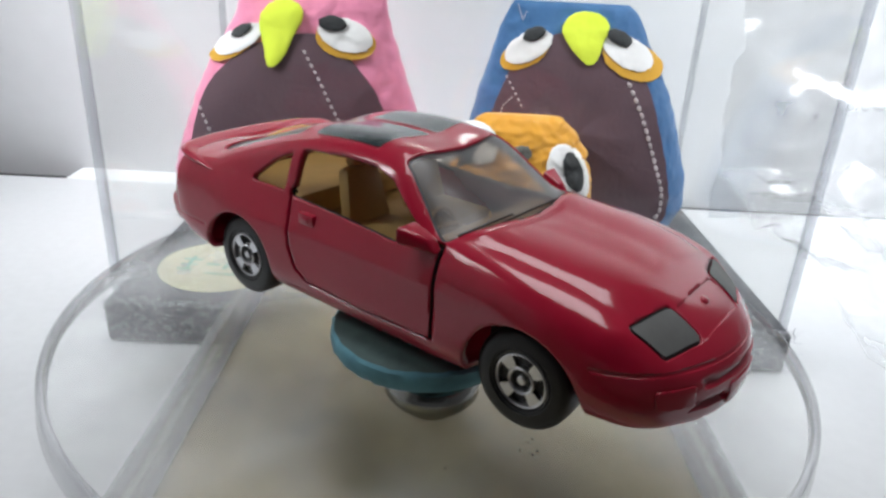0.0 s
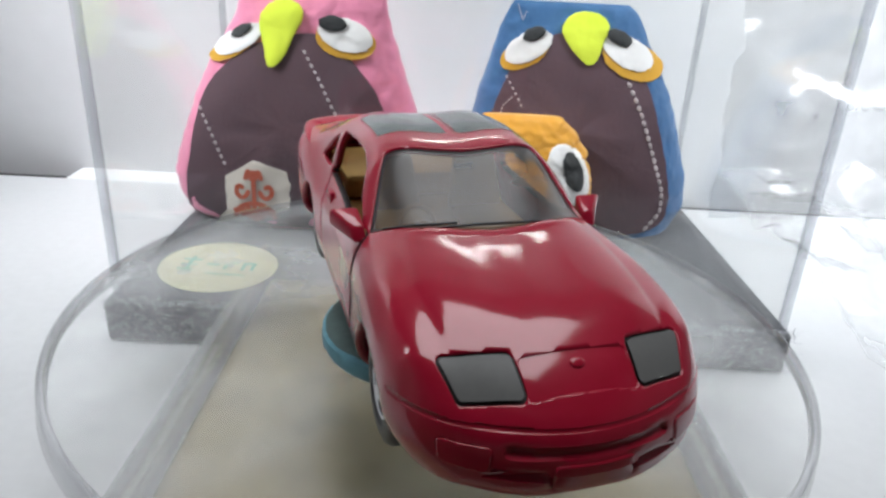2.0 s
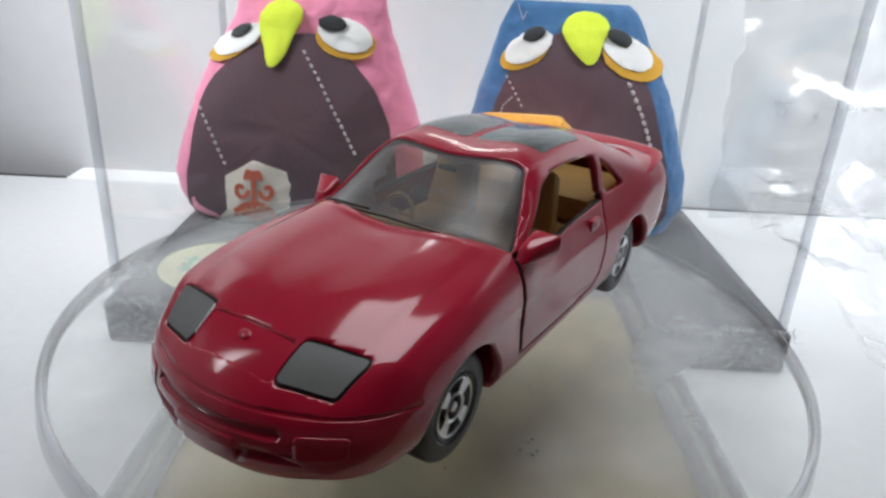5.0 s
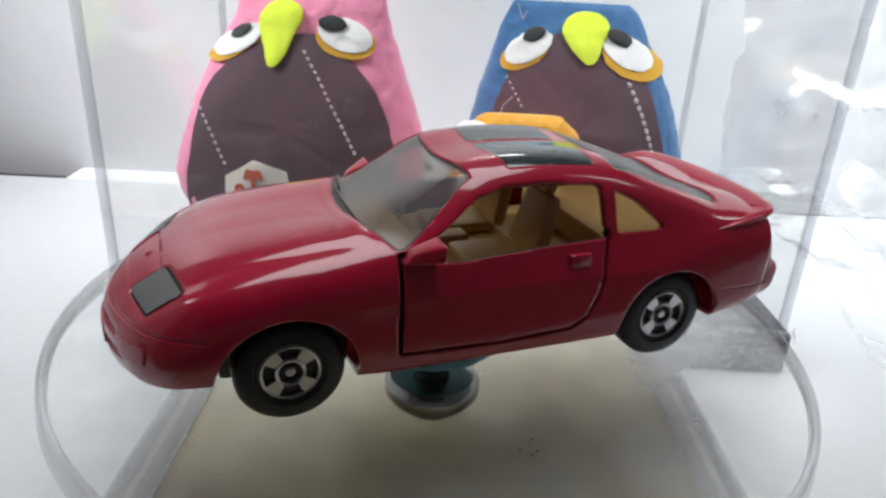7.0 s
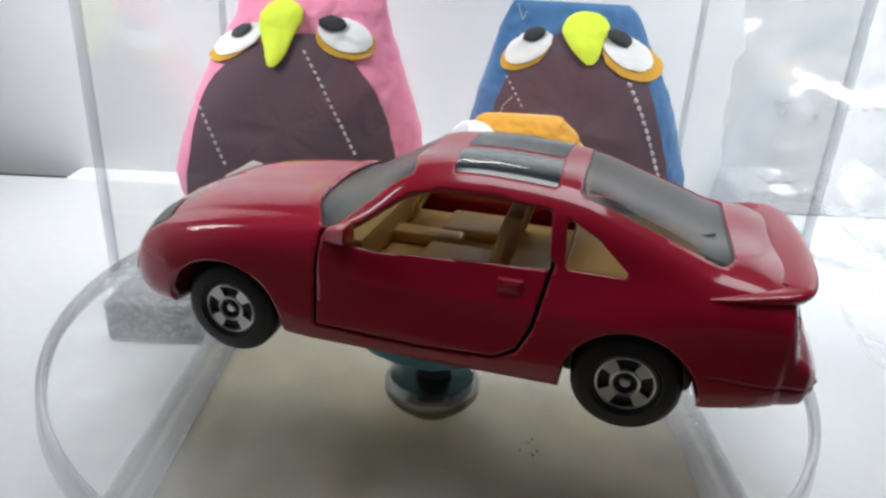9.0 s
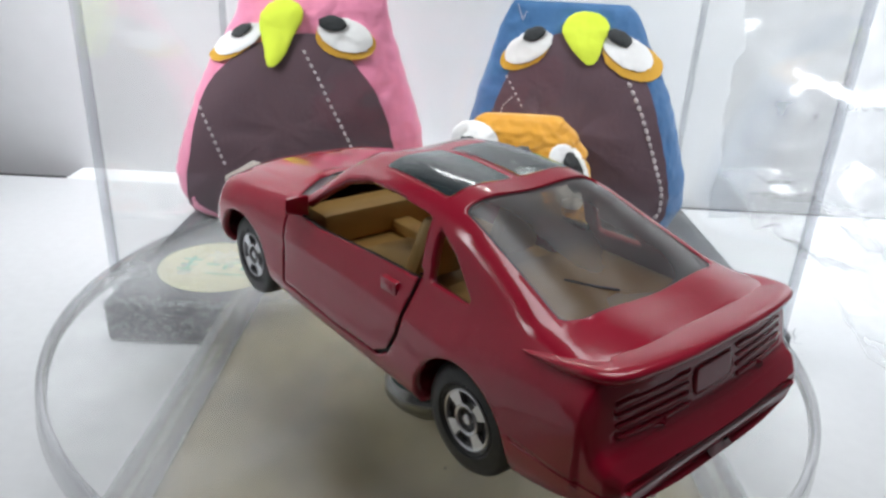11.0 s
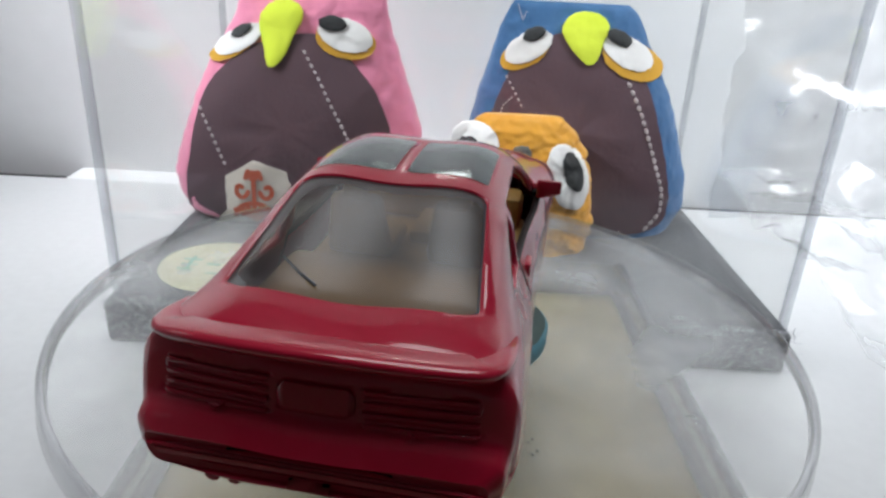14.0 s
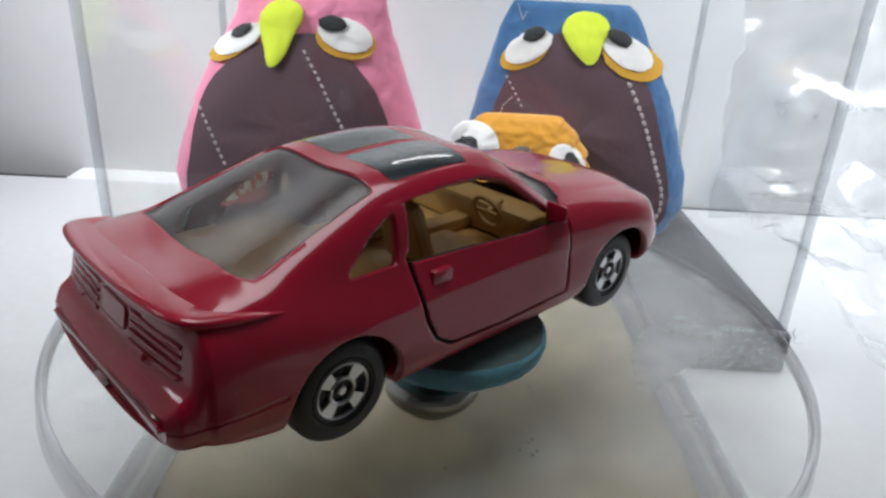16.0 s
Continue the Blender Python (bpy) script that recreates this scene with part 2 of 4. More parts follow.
def plate_stand():
    """A shallow clear box with a cream card inside, and the round clear plate that lies on it."""
    stand = thing("clear_box", Matrix.Identity(4), "shallow clear plastic box with a cream card floor", "box")
    x0, x1, y0, y1 = -35.0, 37.0, -50.0, 53.0
    bm = bmesh.new()
    box(bm, x0 + 1.6, x1 - 1.6, y0 + 1.6, 45, TABLE, -22.2, 0.5)
    part("foot_block", bm, BEIGE, stand, "cream card block under the box")
    bm = bmesh.new()
    box(bm, x0 + 1.3, x1 - 1.3, y0 + 1.3, y1 - 1.3, -22.0, -21.0, 0.2)
    part("card_floor", bm, BEIGE, stand, "cream card floor")
    for b in ((x0, x0 + 1.2, y0, y1), (x1 - 1.2, x1, y0, y1), (x0 + 1.2, x1 - 1.2, y0, y0 + 1.2), (x0 + 1.2, x1 - 1.2, y1 - 1.2, y1)):
        bm = bmesh.new()
        box(bm, *b, -22.0, -14.4, 0.3)
        part("side_wall", bm, BOX_WALL, stand, "clear plastic side wall")
    for b in ((x0 - 0.4, x0 + 1.5), (x1 - 1.5, x1 + 0.4)):
        bm = bmesh.new()
        box(bm, *b, y0, y1, -15.0, -14.3, 0.25)
        part("lip", bm, PLATE_RIM, stand, "thick clear lip of the box")
        bm = bmesh.new()
        box(bm, b[0] - 0.3, b[1] + 0.3, y0, y1, -20.9, -20.1, 0.3)
        part("inner_ledge", bm, PLATE_RIM, stand, "clear inner ledge along the box wall")
    tilt = math.degrees(math.atan(0.0235))
    plate = thing("round_plate", pose(0.0001, 0.0244, -0.0125, 0, tilt, 0), "round clear plastic plate with a raised rim", "plate")
    bm = bmesh.new()
    lathe(bm, [(0, -1.2), (55.9, -1.2), (55.9, 0.0), (0, 0.0)], n=160)
    part("disc", bm, PLATE, plate, "clear plastic disc")
    bm = bmesh.new()
    lathe(bm, [(55.9, -1.2), (55.95, 0.3), (56.2, 0.75), (56.6, 0.85), (56.95, 0.6), (57.1, 0.1), (57.4, -2.6), (57.3, -3.0), (57.0, -3.0), (56.7, -1.4), (55.9, -1.2)], n=200)
    part("rim", bm, PLATE_RIM, plate, "thick rounded clear rim")
    return plate


display_case()
plate_stand()


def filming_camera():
    """An unseen black compact camera, added to shade the car; glass front at the viewpoint."""
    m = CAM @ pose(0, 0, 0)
    c = thing("compact_camera", m, "unseen black compact camera, added to shade the car's near side", "camera")
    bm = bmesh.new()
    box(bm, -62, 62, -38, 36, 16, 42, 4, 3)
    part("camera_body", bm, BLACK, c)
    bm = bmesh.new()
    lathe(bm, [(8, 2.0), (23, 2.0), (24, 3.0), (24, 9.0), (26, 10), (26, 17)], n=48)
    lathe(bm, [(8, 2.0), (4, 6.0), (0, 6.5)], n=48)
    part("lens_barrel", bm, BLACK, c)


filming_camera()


# ---- the toy car (millimetres; x forward, y to its left, z up) ----
def pchip(xs, ys):
    """A smooth curve through a table that does not overshoot."""
    xs, ys = np.array(xs[::-1], float), np.array(ys[::-1], float)
    h, d = np.diff(xs), np.diff(ys) / np.diff(xs)
    m = np.zeros(len(xs))
    m[0], m[-1] = d[0], d[-1]
    for i in range(1, len(xs) - 1):
        if d[i - 1] * d[i] > 0:
            w1, w2 = 2 * h[i] + h[i - 1], h[i] + 2 * h[i - 1]
            m[i] = (w1 + w2) / (w1 / d[i - 1] + w2 / d[i])

    def f(x):
        i = np.clip(np.searchsorted(xs, x) - 1, 0, len(xs) - 2)
        t = (x - xs[i]) / h[i]
        return ((1 + 2 * t) * (1 - t) ** 2 * ys[i] + t * (1 - t) ** 2 * h[i] * m[i] + t * t * (3 - 2 * t) * ys[i + 1] + t * t * (t - 1) * h[i] * m[i + 1])
    return f


ST = (37.6, 37.4, 36.8, 35.2, 32.5, 28, 24, 18, 14.2, 13.4, 8, 3, 0, -5, -10, -15, -20, -25, -28, -32, -34.3, -34.9, -35.7, -36.7, -37.5)
ZC = pchip(ST, (7.0, 8.5, 10.0, 11.7, 13.55, 15.3, 16.0, 16.6, 16.9, 17.1, 19.6, 22.2, 22.8, 23.1, 22.9, 22.2, 20.4, 18.6, 17.6, 17.1, 16.4, 14.9, 11.5, 10.6, 9.6))
ZR = pchip(ST, (7.0, 8.4, 9.9, 11.6, 13.45, 15.2, 15.9, 16.4, 16.5, 16.5, 18.2, 21.3, 21.9, 22.1, 21.9, 21.3, 19.8, 18.2, 17.3, 16.9, 16.2, 14.8, 11.4, 10.5, 9.5))
YR = pchip(ST, (5, 5.6, 6.4, 7.3, 8.6, 9.2, 9.6, 10.2, 10.8, 10.9, 11.0, 9.4, 9.1, 9.2, 9.2, 9.4, 9.9, 10.4, 10.6, 10.7, 11.2, 11.9, 12.2, 12.0, 10.8))
ZS = pchip(ST, (7.0, 8.2, 9.5, 11.2, 13.2, 14.2, 14.7, 15.1, 15.2, 15.2, 15.2, 15.0, 15.0, 14.9, 14.9, 15.0, 15.3, 15.6, 15.8, 15.9, 15.5, 14.2, 11.1, 10.2, 9.2))
YS = pchip(ST, (9.2, 10.4, 11.4, 12.2, 12.8, 13.2, 13.2, 12.8, 12.6, 12.6, 12.5, 12.3, 12.2, 12.1, 12.1, 12.2, 12.4, 12.7, 12.8, 12.9, 13.1, 13.2, 13.3, 13.3, 12.4))
ZM = pchip(ST, (7.0, 7.2, 7.6, 8, 8.5, 9, 9.3, 9.5, 9.5, 9.5, 9.5, 9.5, 9.5, 9.5, 9.6, 9.8, 10, 10, 10, 9.8, 9.4, 9.2, 9.0, 8.5, 8.1))
YM = pchip(ST, (9.8, 11.2, 12.5, 13.6, 14.2, 14.4, 14.2, 13.9, 13.7, 13.7, 13.6, 13.5, 13.5, 13.5, 13.6, 13.9, 14.2, 14.3, 14.3, 14.3, 14.1, 13.8, 13.7, 13.5, 12.5))
ZB = pchip(ST, (7.0, 5.5, 4.9, 4.6, 4.7, 4.7, 4.2, 3.6, 3.3, 3.3, 3.3, 3.3, 3.3, 3.3, 3.3, 3.4, 3.8, 4.2, 4.3, 5.0, 5.6, 5.8, 5.9, 6.2, 6.9))
YB = pchip(ST, (9.2, 10.2, 11.1, 12.1, 12.8, 13.2, 13.1, 13.0, 12.9, 12.9, 12.9, 12.9, 12.9, 12.9, 12.9, 13.0, 13.2, 13.3, 13.4, 13.4, 13.2, 13.0, 12.9, 12.7, 11.8))
SW = pchip(ST, (6, 6, 5.9, 5.6, 5.2, 4.8, 4.5, 4.2, 4.0, 4.0, 2.8, 1.6, 1.0, 0.3, 0, 0, -0.2, -0.4, -0.6, -0.8, -0.9, -0.9, -0.9, -0.9, -0.9))


def half_section(X, n=18):
    """Points of the right-hand-rule half section at one station, from the sill up to the middle of the roof."""
    p = [(0.0, ZB(X)), (YB(X) - 1.2, ZB(X)), (YB(X), ZB(X) + 0.35 * min(1, (ZM(X) - ZB(X)) / 3)), (YM(X), ZM(X)), (YS(X), ZS(X)), (YR(X), ZR(X)), (0.0, ZC(X))]
    p = [Vector((float(a), float(b))) for a, b in p]
    tang = [p[1] - p[0]]
    for i in range(1, len(p) - 1):
        a, b = p[i] - p[i - 1], p[i + 1] - p[i]
        tang.append((a.normalized() + b.normalized()) if a.length and b.length else a + b)
    tang.append(Vector((-1.0, 0.0)))
    tang[0] = Vector((1.0, 0.0))
    out = []
    for i in range(len(p) - 1):
        m = (6, 3, n, n, n, n)[i]
        L = (p[i + 1] - p[i]).length
        a, b = tang[i] * L * (1 if i < 2 else 0.62), tang[i + 1] * L * (1 if i == 0 else 0.62 if i < 5 else 1.2)
        for k in range(m):
            t = k / m
            out.append((1 + 2 * t) * (1 - t) ** 2 * p[i] + t * (1 - t) ** 2 * a + t * t * (3 - 2 * t) * p[i + 1] + t * t * (t - 1) * b)
    out.append(p[-1])
    return out


def shell():
    """The whole outer skin as points and quads."""
    us = np.concatenate([37.6 - 5.6 * (1 - np.cos(np.linspace(0, math.pi / 2, 40)))[:-1], np.linspace(32, -33, 150), -33 - 4.5 * np.sin(np.linspace(0, math.pi / 2, 56))[1:]])
    V, rows = [], []
    for X in us:
        h = half_section(float(X))
        sec = [(q.x, q.y) for q in h] + [(-q.x, q.y) for q in h[-2:0:-1]]
        rows.append(len(V))
        sw = float(SW(X))
        for y, z in sec:
            V.append((X - sw * (y / 14.0) ** 2, y, z))
    n = len(sec)
    F = [(a + k, b + k, b + (k + 1) % n, a + (k + 1) % n) for a, b in zip(rows, rows[1:]) for k in range(n)]
    last = rows[-1]
    F += [(last + k, last + k + 1, last + n - k - 1, last + (n - k) % n) for k in range(1, n // 2 - 1)]
    return relief(np.array(V)), F


def inside(poly, P, r=0.0):
    """Signed distance, positive inside, of plane points to an outline rounded by r."""
    A = np.array(poly, float)
    B = np.roll(A, -1, 0)
    d = np.full(len(P), 1e9)
    wind = np.zeros(len(P), bool)
    for a, b in zip(A, B):
        e, w = b - a, P - a
        t = np.clip((w @ e) / (e @ e), 0, 1)
        d = np.minimum(d, np.hypot(*(w - t[:, None] * e).T))
        hit = (a[1] > P[:, 1]) != (b[1] > P[:, 1])
        with np.errstate(divide="ignore", invalid="ignore"):
            wind ^= hit & (P[:, 0] < e[0] * (P[:, 1] - a[1]) / (e[1] if e[1] else 1e-9) + a[0])
    return np.where(wind, d, -d) + r


HOOD = ((13.6, 0), (13.2, 6), (11.6, 10.2), (20, 10.3), (30.2, 9.9), (31.4, 4.8), (31.5, 0), (31.4, -4.8), (30.2, -9.9), (20, -10.3), (11.6, -10.2), (13.2, -6))
BULGE = ((14.6, 0), (14.4, 3.6), (30.5, 2.6), (30.8, 0), (30.5, -2.6), (14.4, -3.6))
MOUTH = ((7.0, 8.2), (-7.0, 8.2), (-6.6, 9.3), (6.6, 9.3))
INTAKES = (((3.7, 6.2), (7.6, 6.4), (7.8, 7.4), (3.7, 7.4)), ((-3.7, 6.2), (-7.6, 6.4), (-7.8, 7.4), (-3.7, 7.4)))


def ease(d):
    d = np.clip(d, 0, 1)
    return d * d * (3 - 2 * d)


def relief(V):
    """The raised bonnet, the bumper's openings and the belt crease, pressed into the skin."""
    on = (V[:, 2] > 12.5) & (V[:, 0] > 11)
    V[:, 2] += np.where(on, ease((32 - V[:, 0]) / 7) * (0.18 * ease(inside(HOOD, V[:, :2]) / 0.9) + 0.12 * ease(inside(BULGE, V[:, :2]) / 2.6)), 0)
    d = inside(WINDSHIELD, V[:, :2])
    V[:, 2] += np.where((V[:, 0] > 11) & (V[:, 2] > 14), 0.2 * ease((9 - np.abs(V[:, 1])) / 3) * np.exp(-((d + 1.5) / 0.4) ** 2), 0)
    yz, nose = V[:, 1:3], V[:, 0] > 33
    V[:, 0] -= np.where(nose, 0.42 * ease(inside(MOUTH, yz) / 0.35), 0)
    for shape in INTAKES:
        V[:, 0] -= np.where(nose, 0.6 * ease(inside(shape, yz) / 0.35), 0)
    side = np.abs(V[:, 1]) > 10
    crease = np.exp(-((V[:, 2] - 11.6) / 0.5) ** 2) * ease((19 - np.abs(V[:, 0] + 2)) / 4)
    V[:, 1] += np.where(side, 0.07 * crease * np.sign(V[:, 1]), 0)
    return V


def split(V, F, phi):
    """Cuts faces along phi = 0. Returns the points, the faces inside and those outside."""
    V, phi = [tuple(v) for v in V], list(phi)
    cut, fin, fout = {}, [], []
    for f in F:
        s = [phi[i] > 0 for i in f]
        if all(s):
            fin.append(f)
        elif not any(s):
            fout.append(f)
        else:
            a, b = [], []
            for i, j in zip(f, f[1:] + f[:1]):
                (a if phi[i] > 0 else b).append(i)
                if (phi[i] > 0) != (phi[j] > 0):
                    key = (min(i, j), max(i, j))
                    if key not in cut:
                        t = min(max(phi[i] / (phi[i] - phi[j]), 0.02), 0.98)
                        cut[key] = len(V)
                        V.append(tuple(V[i][k] + t * (V[j][k] - V[i][k]) for k in range(3)))
                        phi.append(0.0)
                    a.append(cut[key])
                    b.append(cut[key])
            if len(a) > 2:
                fin.append(tuple(a))
            if len(b) > 2:
                fout.append(tuple(b))
    return np.array(V), fin, fout


def skin(V, F, sink=0.0):
    """A bmesh of the faces, sunk inwards by some millimetres."""
    bm = bmesh.new()
    ids = {}
    for f in F:
        for i in f:
            if i not in ids:
                ids[i] = bm.verts.new(V[i])
    bm.verts.index_update()
    for f in F:
        try:
            bm.faces.new([ids[i] for i in f])
        except ValueError:
            pass
    bmesh.ops.remove_doubles(bm, verts=bm.verts, dist=0.002)
    bm.normal_update()
    if sink:
        for v, n in [(v, v.normal.copy()) for v in bm.verts]:
            v.co -= n * sink
    return bm


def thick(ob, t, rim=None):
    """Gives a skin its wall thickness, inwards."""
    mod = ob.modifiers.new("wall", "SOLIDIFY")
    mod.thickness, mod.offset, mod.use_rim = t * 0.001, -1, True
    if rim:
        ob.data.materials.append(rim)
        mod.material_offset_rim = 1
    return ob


SIDE_WINDOW = ((8.6, 15.3), (2.0, 20.0), (-1.2, 20.9), (-6, 21.0), (-11.8, 20.5), (-12.3, 15.6), (-3.0, 15.2), (4, 14.9))
QUARTER = ((-13.9, 19.8), (-16.4, 18.5), (-19.4, 16.0), (-14.2, 15.9))
DOOR = ((10.2, 15.6), (10.3, 6.2), (-0.5, 5.8), (-8.2, 6.2), (-10.2, 7.4), (-11.4, 9.8), (-12.6, 15.9), (-6, 15.9), (4, 15.7))
WINDSHIELD = ((12.9, 0), (12.7, 3), (11.8, 7.4), (10.0, 11.0), (2.9, 8.1), (3.7, 4), (3.9, 0), (3.7, -4), (2.9, -8.1), (10.0, -11.0), (11.8, -7.4), (12.7, -3))
REAR_GLASS = ((-15.3, 7.9), (-27.4, 9.2), (-27.9, 8.2), (-28.1, 0), (-27.9, -8.2), (-27.4, -9.2), (-15.3, -7.9), (-15.2, 0))
ROOF_PANEL = ((-1.5, 0.95), (-11.6, 0.95), (-11.8, 8.1), (-2.4, 8.0))
GARNISH = ((31.9, 4.2), (31.9, -4.2), (34.2, -4.2), (34.2, 4.2))
HEADLIGHT = ((31.3, 5.35), (33.9, 5.15), (32.6, 9.3), (30.1, 10.1))


def toy_car():
    car = thing("toy_car", Matrix.Identity(4), "glossy dark red die-cast toy sports coupe with tan interior", "toy car")
    V, F = shell()

    def cut(phi, F):
        nonlocal V
        V, a, b = split(V, F, phi)
        return a, b

    # wheel arches
    for hx, r in ((21.2, 6.75), (-21.1, 6.45)):
        phi = np.where(np.abs(V[:, 1]) > 6, r - np.hypot(V[:, 0] - hx, (V[:, 2] - 4.8)), -1)
        _, F = cut(phi, F)
    glass, F = cut(np.where(V[:, 2] > 15.5, inside(WINDSHIELD, V[:, :2], 0.5), -1), F)
    rear, F = cut(np.where((V[:, 2] > 15.5), inside(REAR_GLASS, V[:, :2], 0.7), -1), F)
    trim, F = cut(np.where(V[:, 2] > 15.5, inside(WINDSHIELD, V[:, :2], 0.8), -1), F)
    part("windshield_trim", skin(V, trim, 0.22), BLACK, car, "thin black glass trim")
    trim, F = cut(np.where(V[:, 2] > 15.5, inside(REAR_GLASS, V[:, :2], 0.95), -1), F)
    part("rear_window_trim", skin(V, trim, 0.22), BLACK, car, "thin black glass trim")
    part("windshield", skin(V, glass, 0.25), GLASS, car, "smoky clear windshield")
    part("rear_window", skin(V, rear, 0.25), GLASS, car, "smoky clear rear window")
    for side in (1, -1):
        mirror = V[:, :2] * np.array((1, side))
        xz = V[:, (0, 2)]
        on = V[:, 1] * side > 0
        panel, F = cut(np.where(on & (V[:, 2] > 19.5), inside(ROOF_PANEL, mirror, 0.35), -1), F)
        part("roof_panel", skin(V, panel, -0.03), DARK_PANEL, car, "dark grey glossy roof panel")
        mirror = V[:, :2] * np.array((1, side))
        on = V[:, 1] * side > 0
        lamp, F = cut(np.where(on & (V[:, 2] > 9), inside(HEADLIGHT, mirror, 0.3), -1), F)
        mirror = V[:, :2] * np.array((1, side))
        on = V[:, 1] * side > 0
        edge, F = cut(np.where(on & (V[:, 2] > 9), inside(HEADLIGHT, mirror, 0.55), -1), F)
        part("headlight", skin(V, lamp, -0.05), GREY_LENS, car, "matt dark grey closed headlight")
        # This groove strip is coloured near-black for the shade round the headlight.
        part("headlight_seam", skin(V, edge, 0.2), GAP_SHADE_AND_CRUMB, car)
        xz, on = V[:, (0, 2)], V[:, 1] * side > 6
        _, F = cut(np.where(on, inside(SIDE_WINDOW, xz, 0.3), -1), F)
        xz, on = V[:, (0, 2)], V[:, 1] * side > 6
        _, F = cut(np.where(on, inside(QUARTER, xz, 0.3), -1), F)
        xz, on = V[:, (0, 2)], V[:, 1] * side > 6
        door, F = cut(np.where(on, inside(DOOR, xz, 0.0), -1), F)
        xz, on = V[:, (0, 2)], V[:, 1] * side > 6
        seam, F = cut(np.where(on & (V[:, 2] < 19.0), inside(DOOR, xz, 0.46), -1), F)
        # Red door edges and the gap strip are painted near-black as shade.
        door_ob = thick(part("door", skin(V, door, -0.04), RED, car), 0.9, GAP_SHADE_AND_CRUMB)
        part("door_seam", skin(V, seam, 0.6), GAP_SHADE_AND_CRUMB, car, "sunk strip painted near-black as the shade in the door gap")
        bm = bmesh.new()
        box(bm, -10.4, -7.9, min(side * 12.2, side * 13.02), max(side * 12.2, side * 13.02), 12.7, 14.1, 0.15)
        box(bm, -9.9, -8.6, min(side * 12.2, side * 13.12), max(side * 12.2, side * 13.12), 13.0, 13.8, 0.2)
        part("door_handle", bm, RED, door_ob)
        # wing mirror
        bm = bmesh.new()
        made = bmesh.ops.create_cube(bm, size=1)["verts"]
        for v in made:
            back, out, up = v.co.x < 0, v.co.y > 0, v.co.z > 0
            if back:
                v.co = Vector((6.7, 15.3 if out else 12.3, 17.7 if up else (15.9 if out else 15.1)))
            else:
                v.co = Vector((9.4 if up else 10.3, 13.3 if out else 12.0, 16.6 if up else 15.1))
        bmesh.ops.bevel(bm, geom=bm.edges[:], offset=0.35, segments=3, affect="EDGES", profile=0.5)
        for v in bm.verts:
            v.co.y *= side
        bmesh.ops.recalc_face_normals(bm, faces=bm.faces)
        part("wing_mirror", bm, RED, door_ob)
    # front garnish between the lamps, bumper and tail relief
    on = V[:, 2] > 10
    panel, F = cut(np.where(on, inside(GARNISH, V[:, :2], 0.2), -1), F)
    edge, F = cut(np.where(V[:, 2] > 10, inside(GARNISH, V[:, :2], 0.4), -1), F)
    part("nose_panel", skin(V, panel, 0.1), RED, car, "red panel between the headlights")
    part("panel_seam", skin(V, edge, 0.1), RED, car)
    for shape in (((8.2, 7.3), (11.0, 7.5), (11.0, 8.7), (8.0, 8.7)), ((-8.2, 7.3), (-11.0, 7.5), (-11.0, 8.7), (-8.0, 8.7)), ((3.0, 5.8), (3.0, 7.6), (-3.0, 7.6), (-3.0, 5.8))):
        pod, F = cut(np.where(V[:, 0] > 30, inside(shape, V[:, (1, 2)], 0.3), -1), F)
        thick(part("bumper_pod", skin(V, pod, -0.09), RED, car), 0.5)
    plate, F = cut(np.where(V[:, 0] < -33, inside(((2.6, 12.3), (2.6, 14.0), (-2.6, 14.0), (-2.6, 12.3)), V[:, (1, 2)], 0.2), -1), F)
    thick(part("number_plate", skin(V, plate, -0.14), RED, car, "blank red moulded number plate"), 0.5)
    lines = [(10.3, 28.0, 99, 0.14, 0.06, 0, 99), (8.3, -99, -27.5, 0.16, 0.07, 0, 99)]
    lines += [(z, -99, -30, 0.15, -0.16, 3.4, 11.6) for z in (14.2, 13.4, 12.6, 11.8)]
    for z, lo, hi, w, sink, y0, y1 in lines:
        x, y = V[:, 0], np.abs(V[:, 1])
        above, F = cut(np.where((x > lo) & (x < hi) & (y >= y0) & (y < y1), V[:, 2] - z + w, -1), F)
        groove, rest = cut(z + w - V[:, 2], above)
        F = F + rest
        for side in (1, -1) if y0 else (0,):
            piece = [f for f in groove if not side or V[f[0]][1] * side > 0]
            ob = part("moulding_line", skin(V, piece, sink), RED, car)
            if sink < 0:
                thick(ob, 0.4)
    thick(part("body", skin(V, F), RED, car, "glossy dark red enamel body shell"), 0.9)
    # wheel wells
    for hx in (21.0, -21.0):
        bm = bmesh.new()
        box(bm, hx - 6.4, hx + 6.4, -9.3, 9.3, 3.2, 11.6, 0.6)
        part("wheel_well", bm, BLACK, car, "black plastic wheel well")
    # tail spoiler: a flat lip that wraps the rear deck
    path = [Vector(p) for p in ((-26.6, 12.7, 15.4), (-29, 12.95, 15.95), (-31.4, 12.95, 16.4), (-33.7, 12.5, 16.75), (-34.9, 11.3, 16.95), (-35.6, 8.4, 17.15), (-35.95, 4.5, 17.25), (-36.05, 0, 17.3))]
    path += [Vector((p.x, -p.y, p.z)) for p in path[-2::-1]]
    fine = []
    for i in range(len(path) - 1):
        a, b, q, d = path[max(i - 1, 0)], path[i], path[i + 1], path[min(i + 2, len(path) - 1)]
        fine += [0.5 * (2 * b + (q - a) * t + (2 * a - 5 * b + 4 * q - d) * t * t + (3 * b - a - 3 * q + d) * t ** 3) for t in (0, 0.25, 0.5, 0.75)]
    fine.append(path[-1])
    bm = bmesh.new()
    rings = []
